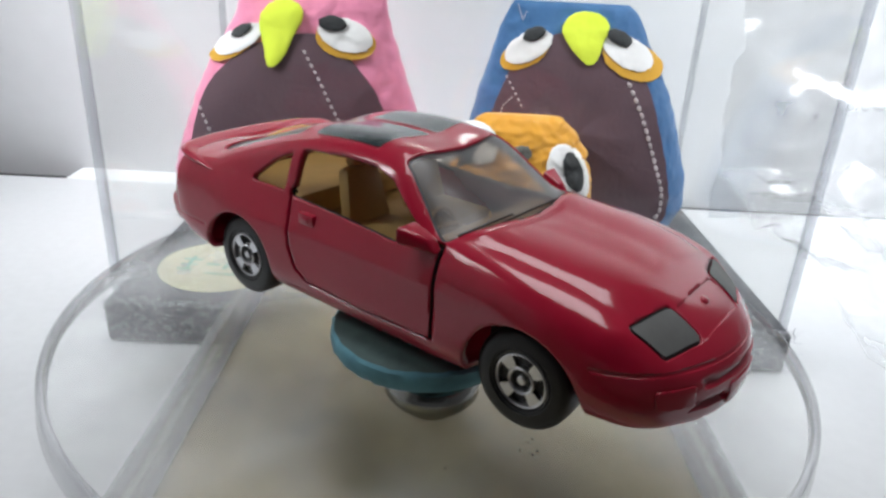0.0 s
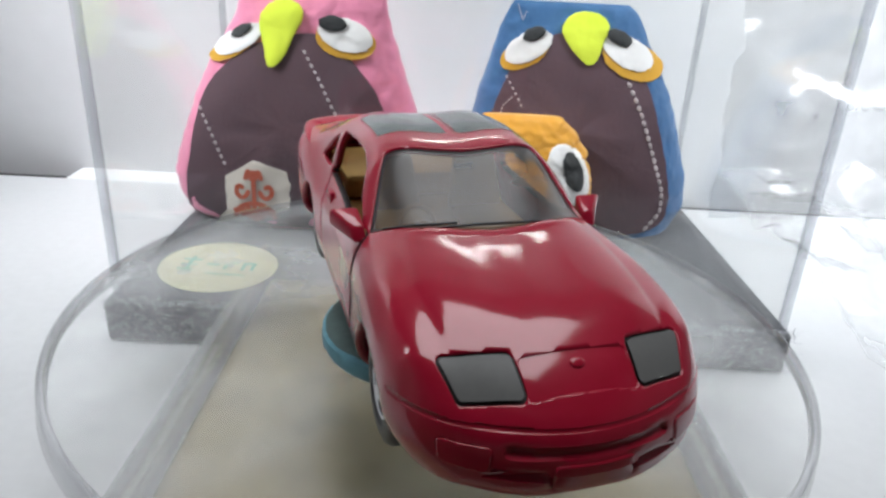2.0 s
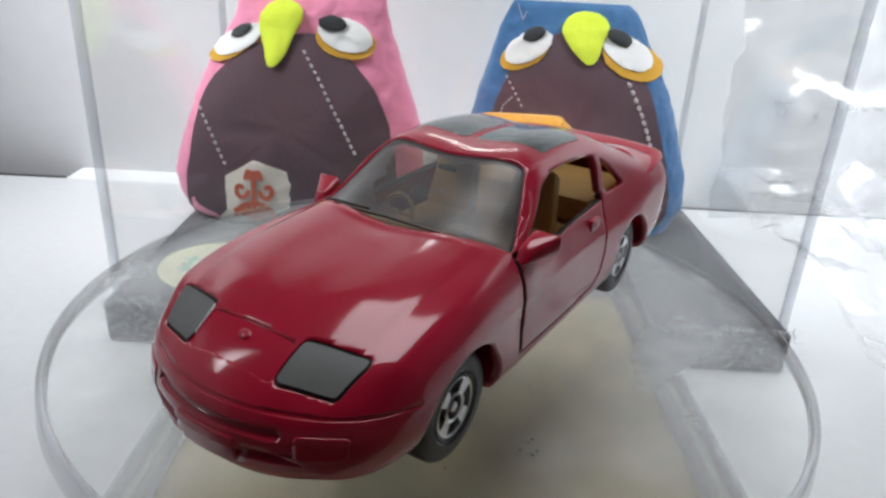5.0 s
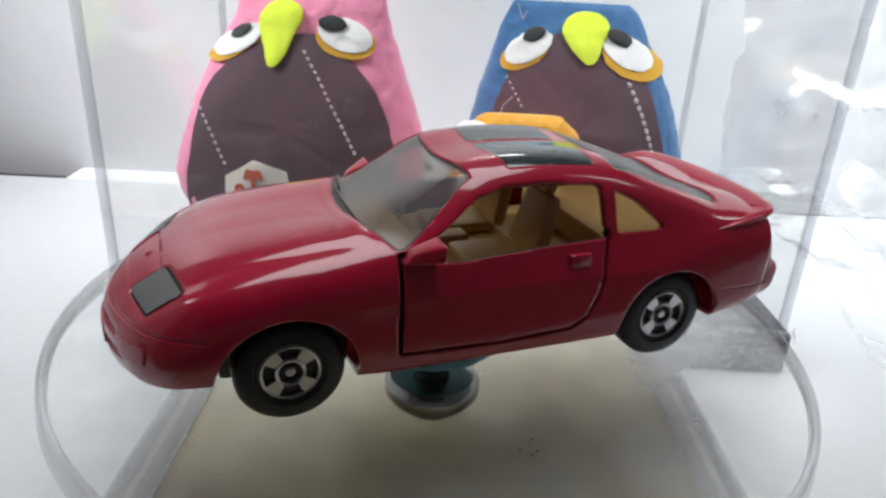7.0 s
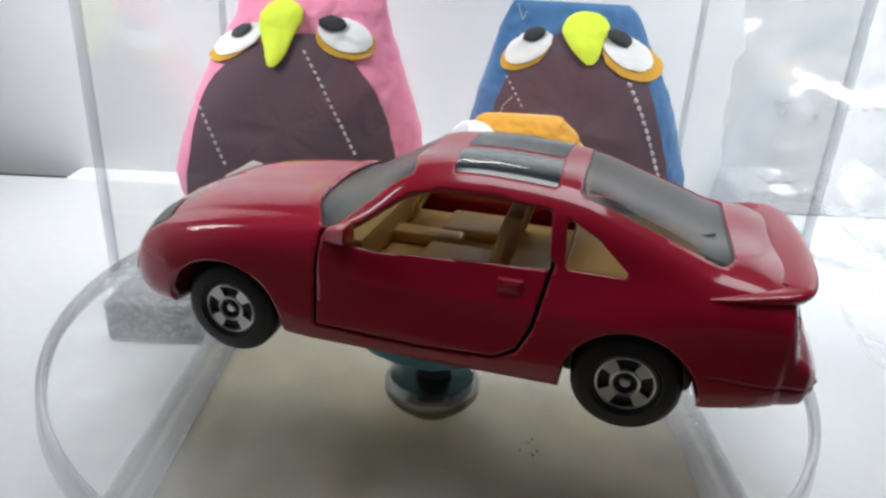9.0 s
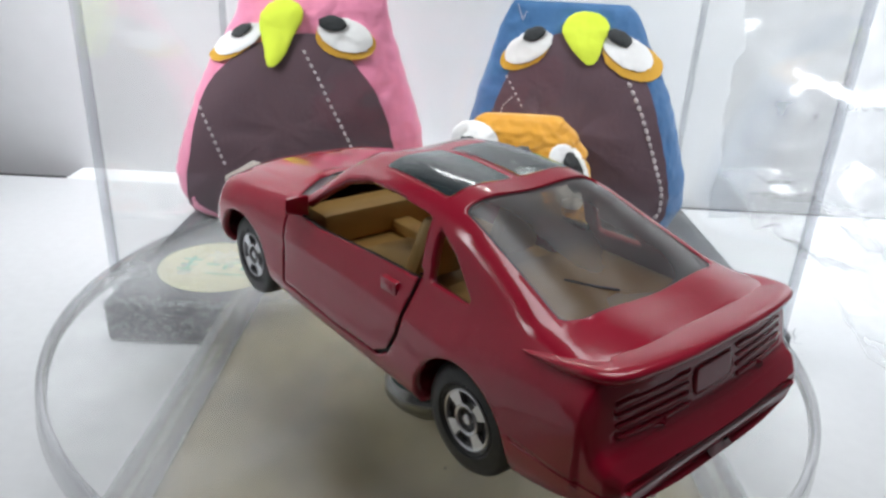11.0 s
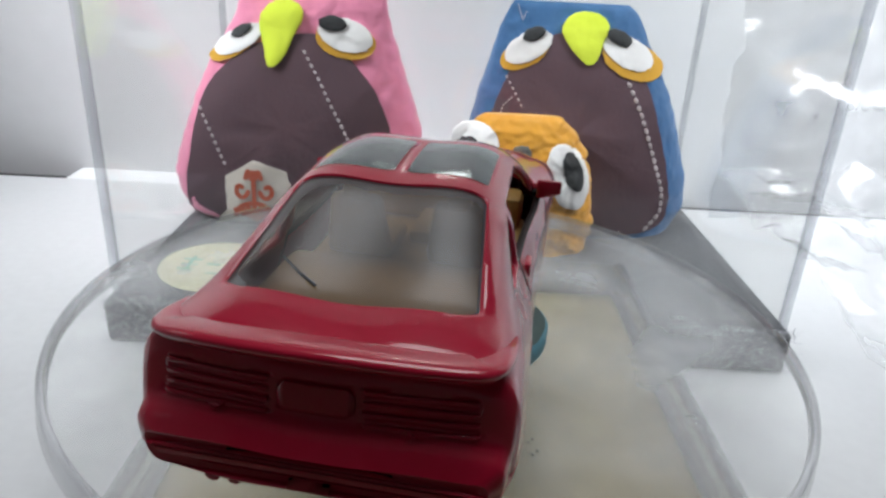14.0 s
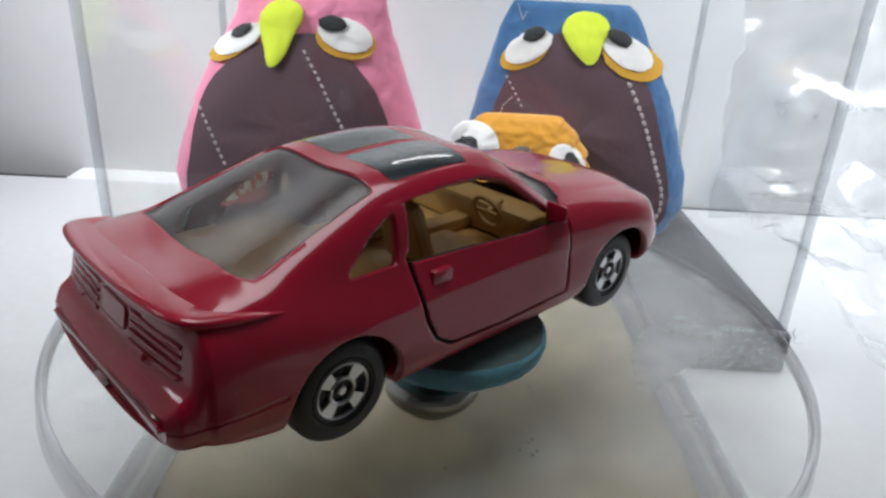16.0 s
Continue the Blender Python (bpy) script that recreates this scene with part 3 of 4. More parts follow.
    for i, p in enumerate(fine):
        d = (fine[min(i + 1, len(fine) - 1)] - fine[max(i - 1, 0)]).normalized()
        out = Vector((d.y, -d.x, 0)).normalized()
        s = min(1.0, 0.12 + min(i, len(fine) - 1 - i) / 9)
        ring = []
        for a, b in ((0.2, 0.15), (0.42, -0.15), (0.3, -0.55), (-0.55, -1.5), (-2.4, -1.2), (-3.4, -0.35), (-1.9, 0.0), (-0.5, 0.28)):
            ring.append(bm.verts.new(p + out * a * (s if a < 0 else 1) + Vector((0, 0, b * s))))
        rings.append(ring)
    for a, b in zip(rings, rings[1:]):
        for k in range(8):
            bm.faces.new((a[k], a[(k + 1) % 8], b[(k + 1) % 8], b[k]))
    bm.faces.new(rings[0])
    bm.faces.new(rings[-1][::-1])
    bmesh.ops.recalc_face_normals(bm, faces=bm.faces)
    sp = part("spoiler", bm, RED, car, "red wrap-round tail spoiler lip")
    sub = sp.modifiers.new("round", "SUBSURF")
    sub.levels = sub.render_levels = 2
    # tail plate, emblem, exhaust tips
    for y in (-7.6, -5.9, 5.9, 7.6):
        bm = bmesh.new()
        lathe(bm, [(0, 1.2), (0.62, 1.2), (0.7, 0.9), (0.7, -1.5), (0, -1.5)], "y", 20)
        bmesh.ops.transform(bm, matrix=Matrix.Translation((-35.4, y, 6.2)) @ Matrix.Rotation(radians(90), 4, "Z"), verts=bm.verts)
        part("exhaust_tip", bm, RED, car)
    bm = bmesh.new()
    bmesh.ops.create_uvsphere(bm, u_segments=16, v_segments=8, radius=0.65, matrix=Matrix.Translation((32.6, 0, float(ZC(32.6)) - 0.02)) @ Matrix.Rotation(radians(34), 4, "Y") @ Matrix.Diagonal((0.7, 1.0, 0.2, 1)))
    part("emblem", bm, RED, car)
    part("rear_view_mirror", bm_box(3.3, 3.7, -1.1, 1.1, 20.2, 20.8, 0.12), BLACK, car, "small dark interior mirror")
    # wipers
    for pts, r in (([(11.9, 10.0, 16.6), (12.9, 5.0, 17.25), (13.0, -1.0, 17.4), (12.8, -5.5, 17.2)], 0.13), ([(12.6, -3.5, 17.55), (12.0, -8.0, 17.3), (11.0, -10.6, 16.7)], 0.13),
                   ([(-24.6, 6.5, 18.62), (-26.2, 4.6, 18.15), (-27.4, 2.8, 17.8)], 0.13)):
        bm = bmesh.new()
        tube(bm, pts, r, 6)
        if pts[0][0] > 0:
            part("wiper", bm, BLACK, car, "thin black wiper")
        else:
            part("wiper", bm, POST, car, "thin grey rear wiper")
    # interior
    bm = bmesh.new()
    box(bm, -27, 11, -11.0, 11.0, 9.5, 11.0, 0.4)
    box(bm, -27.5, -13.5, -10.2, 10.2, 11.0, 14.6, 1.0)
    box(bm, -1.5, 8, -1.4, 1.4, 11.0, 12.6, 0.5)
    part("cabin_floor", bm, TAN, car, "tan plastic cabin tub")
    bm = bmesh.new()
    box(bm, 6.5, 11.5, -10.6, 10.6, 10.9, 14.9, 0.9)
    part("dashboard", bm, TAN, car, "tan plastic dashboard")
    for y in (5.4, -5.4):
        part("seat_base", bm_box(-6.2, 1.8, y - 3.3, y + 3.3, 10.9, 12.5, 0.7), TAN, car, "tan moulded seat cushion")
        bm = bm_box(-1.0, 1.0, -3.7, 3.7, 0, 7.4, 0.9)
        box(bm, -0.8, 0.8, -1.8, 1.8, 7.2, 9.0, 0.6)
        for v in bm.verts:
            v.co.y *= 1 - 0.04 * max(v.co.z, 0)
        bmesh.ops.transform(bm, matrix=Matrix.Translation((-6.6, y, 11.6)) @ Matrix.Rotation(radians(-14), 4, "Y"), verts=bm.verts)
        part("seat_back", bm, TAN, car, "tan moulded seat back")
    bm = bmesh.new()
    ring = [(0.0, 2.0 * math.cos(a), 2.0 * math.sin(a)) for a in np.linspace(0, 2 * math.pi, 25)]
    tube(bm, ring, 0.28)
    tube(bm, [(0, -2, 0), (0, 2, 0)], 0.22)
    tube(bm, [(0, 0, 0), (2.5, 0, 0)], 0.35)
    bmesh.ops.transform(bm, matrix=Matrix.Translation((5.0, -5.4, 14.6)) @ Matrix.Rotation(radians(-22), 4, "Y"), verts=bm.verts)
    part("steering_wheel", bm, TAN, car, "tan steering wheel")
    wheels(car)
    return car


def bm_box(x0, x1, y0, y1, z0, z1, bevel):
    bm = bmesh.new()
    box(bm, x0, x1, y0, y1, z0, z1, bevel)
    return bm


def wheels(car):
    bm = bmesh.new()
    lathe(bm, [(2.8, 1.2), (2.88, 1.75), (3.2, 1.9), (3.3, 1.82), (3.5, 1.98), (4.4, 1.95), (4.95, 1.75), (5.25, 1.3), (5.32, 0), (5.25, -1.6), (4.8, -2.2), (2.5, -2.2)], "y", 64)
    tyre = mesh_of("tyre", bm, RUBBER, True, 0.001)
    bm = bmesh.new()
    lathe(bm, [(0, 1.25), (3.12, 1.25)], "y", 48, 1)
    lathe(bm, [(3.12, 1.25), (3.1, 1.7), (2.8, 1.7)], "y", 48, 1)
    lathe(bm, [(2.86, 1.3), (2.86, 1.8), (2.76, 1.86), (2.62, 1.78), (2.58, 1.3)], "y", 48, 0)
    lathe(bm, [(1.5, 1.25), (1.48, 1.75), (1.36, 1.85), (1.16, 1.75), (1.1, 1.3)], "y", 32, 0)
    lathe(bm, [(0.5, 1.25), (0.48, 1.65), (0.36, 1.75), (0, 1.76)], "y", 24, 0)
    for k in range(4):
        a = radians(45 + 90 * k)
        c, s = math.cos(a), math.sin(a)
        made = bmesh.ops.create_cube(bm, size=1)["verts"]
        for v in made:
            r = 1.4 if v.co.x < 0 else 2.65
            w = (0.5 if v.co.x < 0 else 0.85) * v.co.y * 2
            v.co = Vector((r * c - w * s, 1.5 + v.co.z * (0.45 if v.co.x < 0 else 0.55), r * s + w * c))
    bmesh.ops.recalc_face_normals(bm, faces=bm.faces)
    rim = mesh_of("rim", bm, [CHROME, RIM_DARK, POST], True, 0.001)
    for hx in (21.0, -21.0):
        for side in (1, -1):
            wheel = new("wheel", tyre)
            wheel.parent = car
            wheel.matrix_local = pose(hx * 0.001, side * 0.0111, 0.0053, 0, 0, 0 if side > 0 else 180)
            tagged(wheel, "black rubber toy wheel with chrome spokes")
            r = new("rim", rim)
            r.parent = wheel
            tagged(r, "chrome four-spoke rim")


car = toy_car()


def turning_head():
    head = thing("turning_disc", Matrix.Identity(4), "grey-teal clay disc with a pale blue rim under the car", "turntable disc")
    bm = bmesh.new()
    lathe(bm, [(0, 1.0), (10.4, 0.95), (10.9, 0.75)], n=72, mi=0)
    lathe(bm, [(10.9, 0.75), (11.25, 0.4), (11.3, -0.6), (11.1, -1.5), (10.6, -2.0), (0, -2.0)], n=72, mi=1)
    for v in bm.verts:
        if v.co.xy.length > 9:
            v.co.xy *= 1 + 0.02 * noise.noise(v.co * 0.9)
            v.co.z += 0.18 * noise.noise(v.co * 1.3 + Vector((5, 0, 0)))
    bmesh.ops.translate(bm, vec=(0.6, -2.5, 0), verts=bm.verts)
    part("disc", bm, [TEAL_TOP, TEAL_RIM], head)
    bm = bmesh.new()
    lathe(bm, [(0, -1.1), (2.2, -1.2), (2.2, -7.3), (0, -7.3)], n=32)
    part("post", bm, POST, head, "dark grey post")
    bm = bmesh.new()
    box(bm, -7, 7, -6, 6, 0.95, 2.7, 0.4)
    part("pad", bm, TEAL_TOP, head)
    return head


head = turning_head()


def spindle():
    base = thing("spindle_base", Matrix.Identity(4), "polished steel spindle base on the clear plate", "spindle")
    bm = bmesh.new()
    lathe(bm, [(0, -12.5), (3.4, -12.5), (3.6, -11.4), (5.3, -10.8), (6.1, -9.7), (6.1, -8.5), (5.4, -7.5), (3.4, -7.1), (2.5, -7.3), (0, -7.3)], n=64)
    part("flange", bm, STEEL, base)


spindle()


PINK_OWL = {
    'yc': 107, 'n': 2.4,
    'rows': ((-26.0, -65.5, -13.0, 15.5), (-24.0, -68.5, -9.0, 17.0), (-20.0, -71.2, -6.5, 17.0), (-14.9, -72.2, -5.4, 16.5), (-4.2, -68.9, -6.3, 15.5), (5.2, -64.8, -8.5, 13.0), (15.4, -59.8, -11.7, 9.5), (26.4, -53.2, -15.1, 5.0), (30.1, -51.3, -16.0, 3.0), (32.7, -50.0, -16.9, 1.2)),
    'belly': ((-63.5, -25.2), (-65.8, -17.5), (-64.3, -7.1), (-62.2, 2.6), (-58.6, 9.7), (-51.8, 16.2), (-44.7, 19.7), (-34.4, 22.0), (-28.1, 19.5), (-21.0, 13.3), (-16.4, 6.7), (-13.4, -1.5), (-12.0, -10.1), (-13.1, -24.5), (-38.9, -25.2)),
    'eye_r': ((-18.7, 20.1), (-20.1, 18.6), (-22.8, 18.0), (-26.2, 18.4), (-29.4, 19.8), (-31.4, 21.6), (-31.8, 23.6), (-30.4, 25.0), (-27.6, 25.7), (-24.2, 25.3), (-21.1, 24.0), (-19.1, 22.0)),
    'yel_r': ((-18.0, 19.1), (-19.4, 17.3), (-22.3, 16.4), (-26.0, 16.6), (-29.5, 17.8), (-31.8, 19.8), (-32.4, 22.0), (-31.0, 23.8), (-28.0, 24.7), (-24.3, 24.6), (-20.8, 23.3), (-18.5, 21.3)),
    'pup_r': ((-24.9, 24.1), (-25.5, 23.3), (-26.8, 22.8), (-28.5, 22.8), (-30.2, 23.1), (-31.4, 23.8), (-31.7, 24.7), (-31.2, 25.5), (-29.9, 26.0), (-28.2, 26.1), (-26.5, 25.7), (-25.3, 25.0)),
    'eye_l': ((-45.5, 22.9), (-45.5, 21.4), (-47.0, 19.5), (-49.7, 17.6), (-52.9, 16.3), (-55.8, 15.8), (-57.7, 16.3), (-58.1, 17.6), (-56.0, 19.8), (-52.9, 21.8), (-49.6, 23.2), (-47.0, 23.5)),
    'yel_l': ((-46.8, 21.3), (-46.9, 19.9), (-48.5, 18.0), (-51.2, 16.2), (-54.5, 14.8), (-57.4, 14.1), (-59.6, 14.4), (-60.1, 15.5), (-57.5, 17.8), (-54.2, 19.9), (-50.9, 21.3), (-48.3, 21.8)),
    'pup_l': ((-48.1, 23.2), (-48.1, 22.5), (-48.8, 21.7), (-49.9, 20.8), (-51.3, 20.3), (-52.5, 20.1), (-53.3, 20.4), (-53.3, 21.0), (-52.6, 21.9), (-51.3, 22.8), (-49.9, 23.3), (-48.8, 23.5)),
    'beak': ((-45.7, 25.6), (-43.8, 28.2), (-40.3, 29.4), (-36.8, 28.2), (-35.6, 25.5), (-37.1, 22.2), (-39.4, 17.1), (-41.6, 14.3), (-43.7, 14.9), (-44.9, 19.3), (-46.0, 23.0)),
    'st1': ((-61.3, 2.8), (-57.5, -3.2), (-54.3, -9.8)),
    'st2': ((-34.8, 17.7), (-30.4, 10.2), (-26.1, 2.5), (-21.7, -6.0)),
    'tag': ((-54.4, -12.6), (-46.9, -8.0), (-38.7, -10.4), (-37.7, -14.3), (-38.1, -19.9), (-49.0, -24.2), (-59.0, -26.7), (-54.3, -21.1)),
}
BLUE_OWL = {
    'yc': 112, 'n': 2.4,
    'rows': ((-26.0, 6.8, 64.1, 17.0), (-19.9, 5.0, 67.4, 17.0), (-10.8, 5.7, 66.1, 16.5), (1.0, 7.3, 62.6, 15.0), (9.4, 9.0, 59.3, 12.5), (17.4, 11.2, 55.2, 9.0), (25.1, 13.4, 50.3, 5.5), (30.2, 15.4, 46.7, 2.5), (31.4, 16.3, 45.1, 1.0)),
    'belly': ((6.8, -25.2), (7.1, -16.5), (9.2, -3.7), (12.1, 5.5), (14.3, 11.3), (17.0, 17.2), (22.0, 21.9), (28.9, 24.5), (40.4, 23.7), (47.3, 17.8), (51.5, 11.2), (54.8, 2.4), (58.1, -7.7), (59.9, -16.8), (56.2, -23.8), (33.1, -25.2)),
    'eye_r': ((51.7, 17.8), (49.8, 16.7), (46.7, 16.7), (43.2, 17.7), (40.3, 19.5), (38.6, 21.6), (38.6, 23.5), (40.2, 24.6), (43.2, 24.7), (46.7, 23.7), (49.9, 21.9), (51.8, 19.6)),
    'yel_r': ((54.9, 15.7), (52.4, 14.3), (48.6, 14.1), (44.4, 15.0), (40.8, 16.9), (38.7, 19.3), (38.6, 21.7), (40.4, 23.3), (43.9, 23.8), (48.1, 22.9), (52.4, 20.7), (55.4, 17.8)),
    'pup_r': ((45.6, 22.8), (44.8, 22.2), (43.3, 22.1), (41.7, 22.5), (40.2, 23.3), (39.3, 24.3), (39.3, 25.2), (40.1, 25.8), (41.5, 26.0), (43.1, 25.6), (44.6, 24.8), (45.5, 23.8)),
    'eye_l': ((25.5, 24.0), (25.6, 22.3), (24.2, 20.1), (21.7, 18.2), (18.7, 16.9), (16.1, 16.6), (14.5, 17.5), (14.4, 19.2), (15.8, 21.5), (18.3, 23.5), (21.2, 24.7), (23.9, 24.9)),
    'yel_l': ((24.8, 22.1), (24.8, 20.4), (23.3, 18.3), (20.7, 16.5), (17.6, 15.3), (15.0, 15.1), (13.5, 16.0), (13.5, 17.8), (15.0, 20.0), (17.5, 21.9), (20.6, 23.0), (23.2, 23.1)),
    'pup_l': ((23.9, 25.0), (23.8, 24.2), (23.1, 23.4), (21.8, 22.6), (20.4, 22.2), (19.2, 22.3), (18.5, 22.8), (18.6, 23.6), (19.3, 24.5), (20.6, 25.2), (22.0, 25.6), (23.3, 25.5)),
    'beak': ((28.3, 25.5), (29.9, 28.1), (33.7, 29.6), (38.0, 28.8), (39.7, 26.3), (38.4, 22.7), (37.0, 18.8), (34.9, 17.5), (32.3, 19.2), (29.4, 22.3)),
    'st1': ((15.1, 13.4), (17.4, 9.7), (19.4, 6.3)),
    'st2': ((45.7, 13.2), (49.2, 6.6), (52.1, -0.2), (55.0, -7.4), (57.4, -13.5), (57.8, -18.9), (54.3, -23.2)),
    'st3': ((16.5, 8.6), (14.5, 6.6), (14.0, 4.5)),
    'st4': ((17.0, 30.3), (18.3, 26.9), (19.3, 29.1)),
}
YELLOW_OWL = {
    'yc': 92, 'n': 2.4,
    'rows': ((-26.0, 5.3, 37.2, 11.0), (-17.7, 2.4, 38.5, 11.0), (-8.7, 1.9, 37.3, 10.5), (-2.2, 2.7, 35.0, 9.0), (3.3, 5.8, 31.1, 6.0), (5.5, 8.1, 29.2, 3.5), (6.4, 9.4, 27.7, 1.5)),
    'eye_l': ((12.4, -1.6), (10.6, -3.4), (7.9, -4.3), (5.0, -4.1), (2.7, -3.2), (1.6, -0.7), (2.1, 2.0), (4.0, 3.9), (6.8, 4.6), (9.6, 4.5), (11.9, 3.1), (12.9, 0.8)),
    'pup_l': ((7.9, 0.8), (8.0, -0.4), (7.3, -1.7), (6.0, -2.8), (4.4, -3.4), (2.9, -3.6), (2.0, -3.1), (1.9, -1.6), (2.6, -0.2), (4.0, 0.8), (5.6, 1.7), (7.0, 1.6)),
    'eye_r': ((35.3, -5.8), (35.8, -9.7), (34.8, -12.8), (32.5, -14.0), (29.6, -13.2), (26.9, -10.5), (25.0, -6.7), (24.5, -2.8), (25.5, 0.1), (27.7, 1.4), (30.5, 0.7), (33.2, -1.8)),
    'pup_r': ((33.4, -4.5), (33.9, -6.8), (33.5, -8.6), (32.6, -9.3), (31.1, -8.8), (29.7, -7.3), (28.6, -5.0), (28.1, -2.7), (28.4, -1.0), (29.4, -0.3), (30.8, -0.7), (32.2, -2.2)),
    'beak': ((20.7, -1.3), (20.2, -1.9), (19.3, -2.2), (18.1, -2.1), (17.1, -1.6), (16.5, -0.9), (16.4, -0.1), (17.0, 0.5), (17.9, 0.8), (19.1, 0.7), (20.1, 0.2), (20.7, -0.5)),
}


# ---- stuffed owls and loose things ----
PINK = material("pink_crepe_cloth", (0.84, 0.27, 0.42), 0.9, grain=0.22, scale=420, bump=1.0, sheen=0.3)
BLUE = material("blue_crepe_cloth", (0.034, 0.13, 0.30), 0.9, grain=0.2, scale=420, bump=0.9, sheen=0.3)
YELLOW = material("golden_crepe_cloth", (0.74, 0.34, 0.02), 0.9, grain=0.3, scale=380, bump=1.0, sheen=0.3)
PURPLE = material("dark_purple_cloth", (0.072, 0.040, 0.054), 0.85, grain=0.25, scale=900, bump=0.4, second=(0.10, 0.052, 0.064), stain=40)
EYE_WHITE = material("white_felt", (0.80, 0.79, 0.78), 0.9, grain=0.06, scale=900, bump=0.3)
EYE_GOLD = material("gold_felt", (0.62, 0.33, 0.03), 0.9, grain=0.15, scale=900, bump=0.3)
PUPIL = material("black_felt", (0.015, 0.018, 0.02), 0.7, grain=0.2, scale=900, bump=0.2)
BEAK = material("lime_felt", (0.68, 0.80, 0.05), 0.9, grain=0.1, scale=900, bump=0.3)
BEAK_GREY = material("grey_felt", (0.10, 0.10, 0.09), 0.9, grain=0.1, scale=900, bump=0.3)
THREAD = material("white_thread", (0.62, 0.55, 0.56), 0.8, grain=0.1, scale=900)
TAG_CLOTH = material("cream_cloth", (0.74, 0.68, 0.60), 0.9, grain=0.08, scale=600, bump=0.3)
TAG_RED = material("coral_print", (0.66, 0.14, 0.07), 0.9, grain=0.1, scale=600)


def smooth_loop(pts, n):
    """A closed smooth outline through a few points."""
    p = [Vector(q) for q in pts]
    out = []
    for i in range(len(p)):
        a, b, c, d = p[i - 1], p[i], p[(i + 1) % len(p)], p[(i + 2) % len(p)]
        for k in range(n):
            t = k / n
            out.append(0.5 * (2 * b + (c - a) * t + (2 * a - 5 * b + 4 * c - d) * t * t + (3 * b - a - 3 * c + d) * t ** 3))
    return out


class Owl:
    """One stuffed owl as a single mesh: a cushion body with felt pieces sewn to its front."""

    def __init__(self, spec, mats, seed):
        self.bm, self.spec, self.mats = bmesh.new(), spec, mats
        self.seed = seed
        self.R, self.yc, self.n = np.array(spec["rows"]), spec["yc"], spec["n"]
        zs = np.linspace(self.R[0, 0], self.R[-1, 0], 110)
        rings = []
        for z in zs:
            xl, xr, d = self.at(z)
            c, w = (xl + xr) / 2, (xr - xl) / 2
            ring = []
            for k in range(160):
                a = 2 * math.pi * k / 160
                ca, sa = math.cos(a), math.sin(a)
                e = 2 / self.n
                x, y = c + w * math.copysign(abs(ca) ** e, ca), self.yc + d * math.copysign(abs(sa) ** e, sa)
                q = self.wob(x, z) * min(1.0, d / 4)
                ring.append(self.bm.verts.new((x + q * ca, y + q * sa, z)))
            rings.append(ring)
        for a, b in zip(rings, rings[1:]):
            for k in range(160):
                self.bm.faces.new((a[k], a[(k + 1) % 160], b[(k + 1) % 160], b[k]))
        self.bm.faces.new(rings[0][::-1])
        self.bm.faces.new(rings[-1])

    def wob(self, x, z):
        """Dents and folds of the stuffing."""
        return noise.noise(Vector((x * 0.075 + self.seed, 0.3, z * 0.075))) * 1.1 + noise.noise(Vector((x * 0.3, self.seed, z * 0.3))) * (0.35 if self.seed < 8 else 1.0) + noise.noise(Vector((x * 0.8, self.seed, z * 0.8))) * (0.12 if self.seed < 8 else 0.55)

    def at(self, z):
        return [float(np.interp(z, self.R[:, 0], self.R[:, k])) for k in (1, 2, 3)]

    def front(self, x, z):
        xl, xr, d = self.at(z)
        q = min(abs((x - (xl + xr) / 2) / ((xr - xl) / 2)), 0.985)
        s = (1 - q ** self.n) ** (1 / self.n)
        return self.yc - d * s - self.wob(x, z) * min(1.0, d / 4) * s ** (self.n / 2)

    def patch(self, key, mat, lift, bulge=0.0, sharp=False):
        """A felt or cloth piece that follows the cushion's front."""
        loop = smooth_loop(self.spec[key], 5)
        if sharp:
            p = [Vector(q) for q in self.spec[key]]
            loop = [a.lerp(b, k / 5) for a, b in zip(p, p[1:] + p[:1]) for k in range(5)]
        c = sum(loop, Vector((0, 0))) / len(loop)
        loop = [q + Vector((noise.noise(Vector((q.x, q.y, self.seed))), noise.noise(Vector((q.x, q.y, self.seed + 9))))) * 0.3 for q in loop]
        mi = self.mats.index(mat)
        rings = []
        m = 7
        for s in range(m + 1):
            f = 1 - s / (m + 0.0)
            up = lift + bulge * math.sqrt(max(0, 1 - f * f))
            ring = []
            for q in loop if s < m else loop[:1]:
                p = c + (q - c) * f
                ring.append(self.bm.verts.new((p.x, self.front(p.x, p.y) - up, p.y)))
            rings.append(ring)
        skirt = [self.bm.verts.new((v.co.x, v.co.y + lift + 0.9, v.co.z)) for v in rings[0]]
        rings.insert(0, skirt)
        k = len(loop)
        for a, b in zip(rings, rings[1:]):
            for i in range(k):
                q = list(dict.fromkeys((a[i % len(a)], a[(i + 1) % len(a)], b[(i + 1) % len(b)], b[i % len(b)])))
                if len(q) > 2:
                    self.bm.faces.new(q).material_index = mi

    def stitches(self, key, step, size):
        pts = [Vector(p) for p in self.spec[key]]
        mi = self.mats.index(THREAD)
        left = 0.0
        for a, b in zip(pts, pts[1:]):
            L = (b - a).length
            s = left
            while s < L:
                p = a + (b - a) * s / L
                made = bmesh.ops.create_icosphere(self.bm, subdivisions=1, radius=size, matrix=Matrix.Translation((p.x, self.front(p.x, p.y) - 0.75, p.y)) @ Matrix.Rotation(math.atan2(b.y - a.y, b.x - a.x), 4, "Y").inverted() @ Matrix.Diagonal((1.25, 0.6, 0.8, 1)))
                for f in {f for v in made["verts"] for f in v.link_faces}:
                    f.material_index = mi
                s += step
            left = s - L

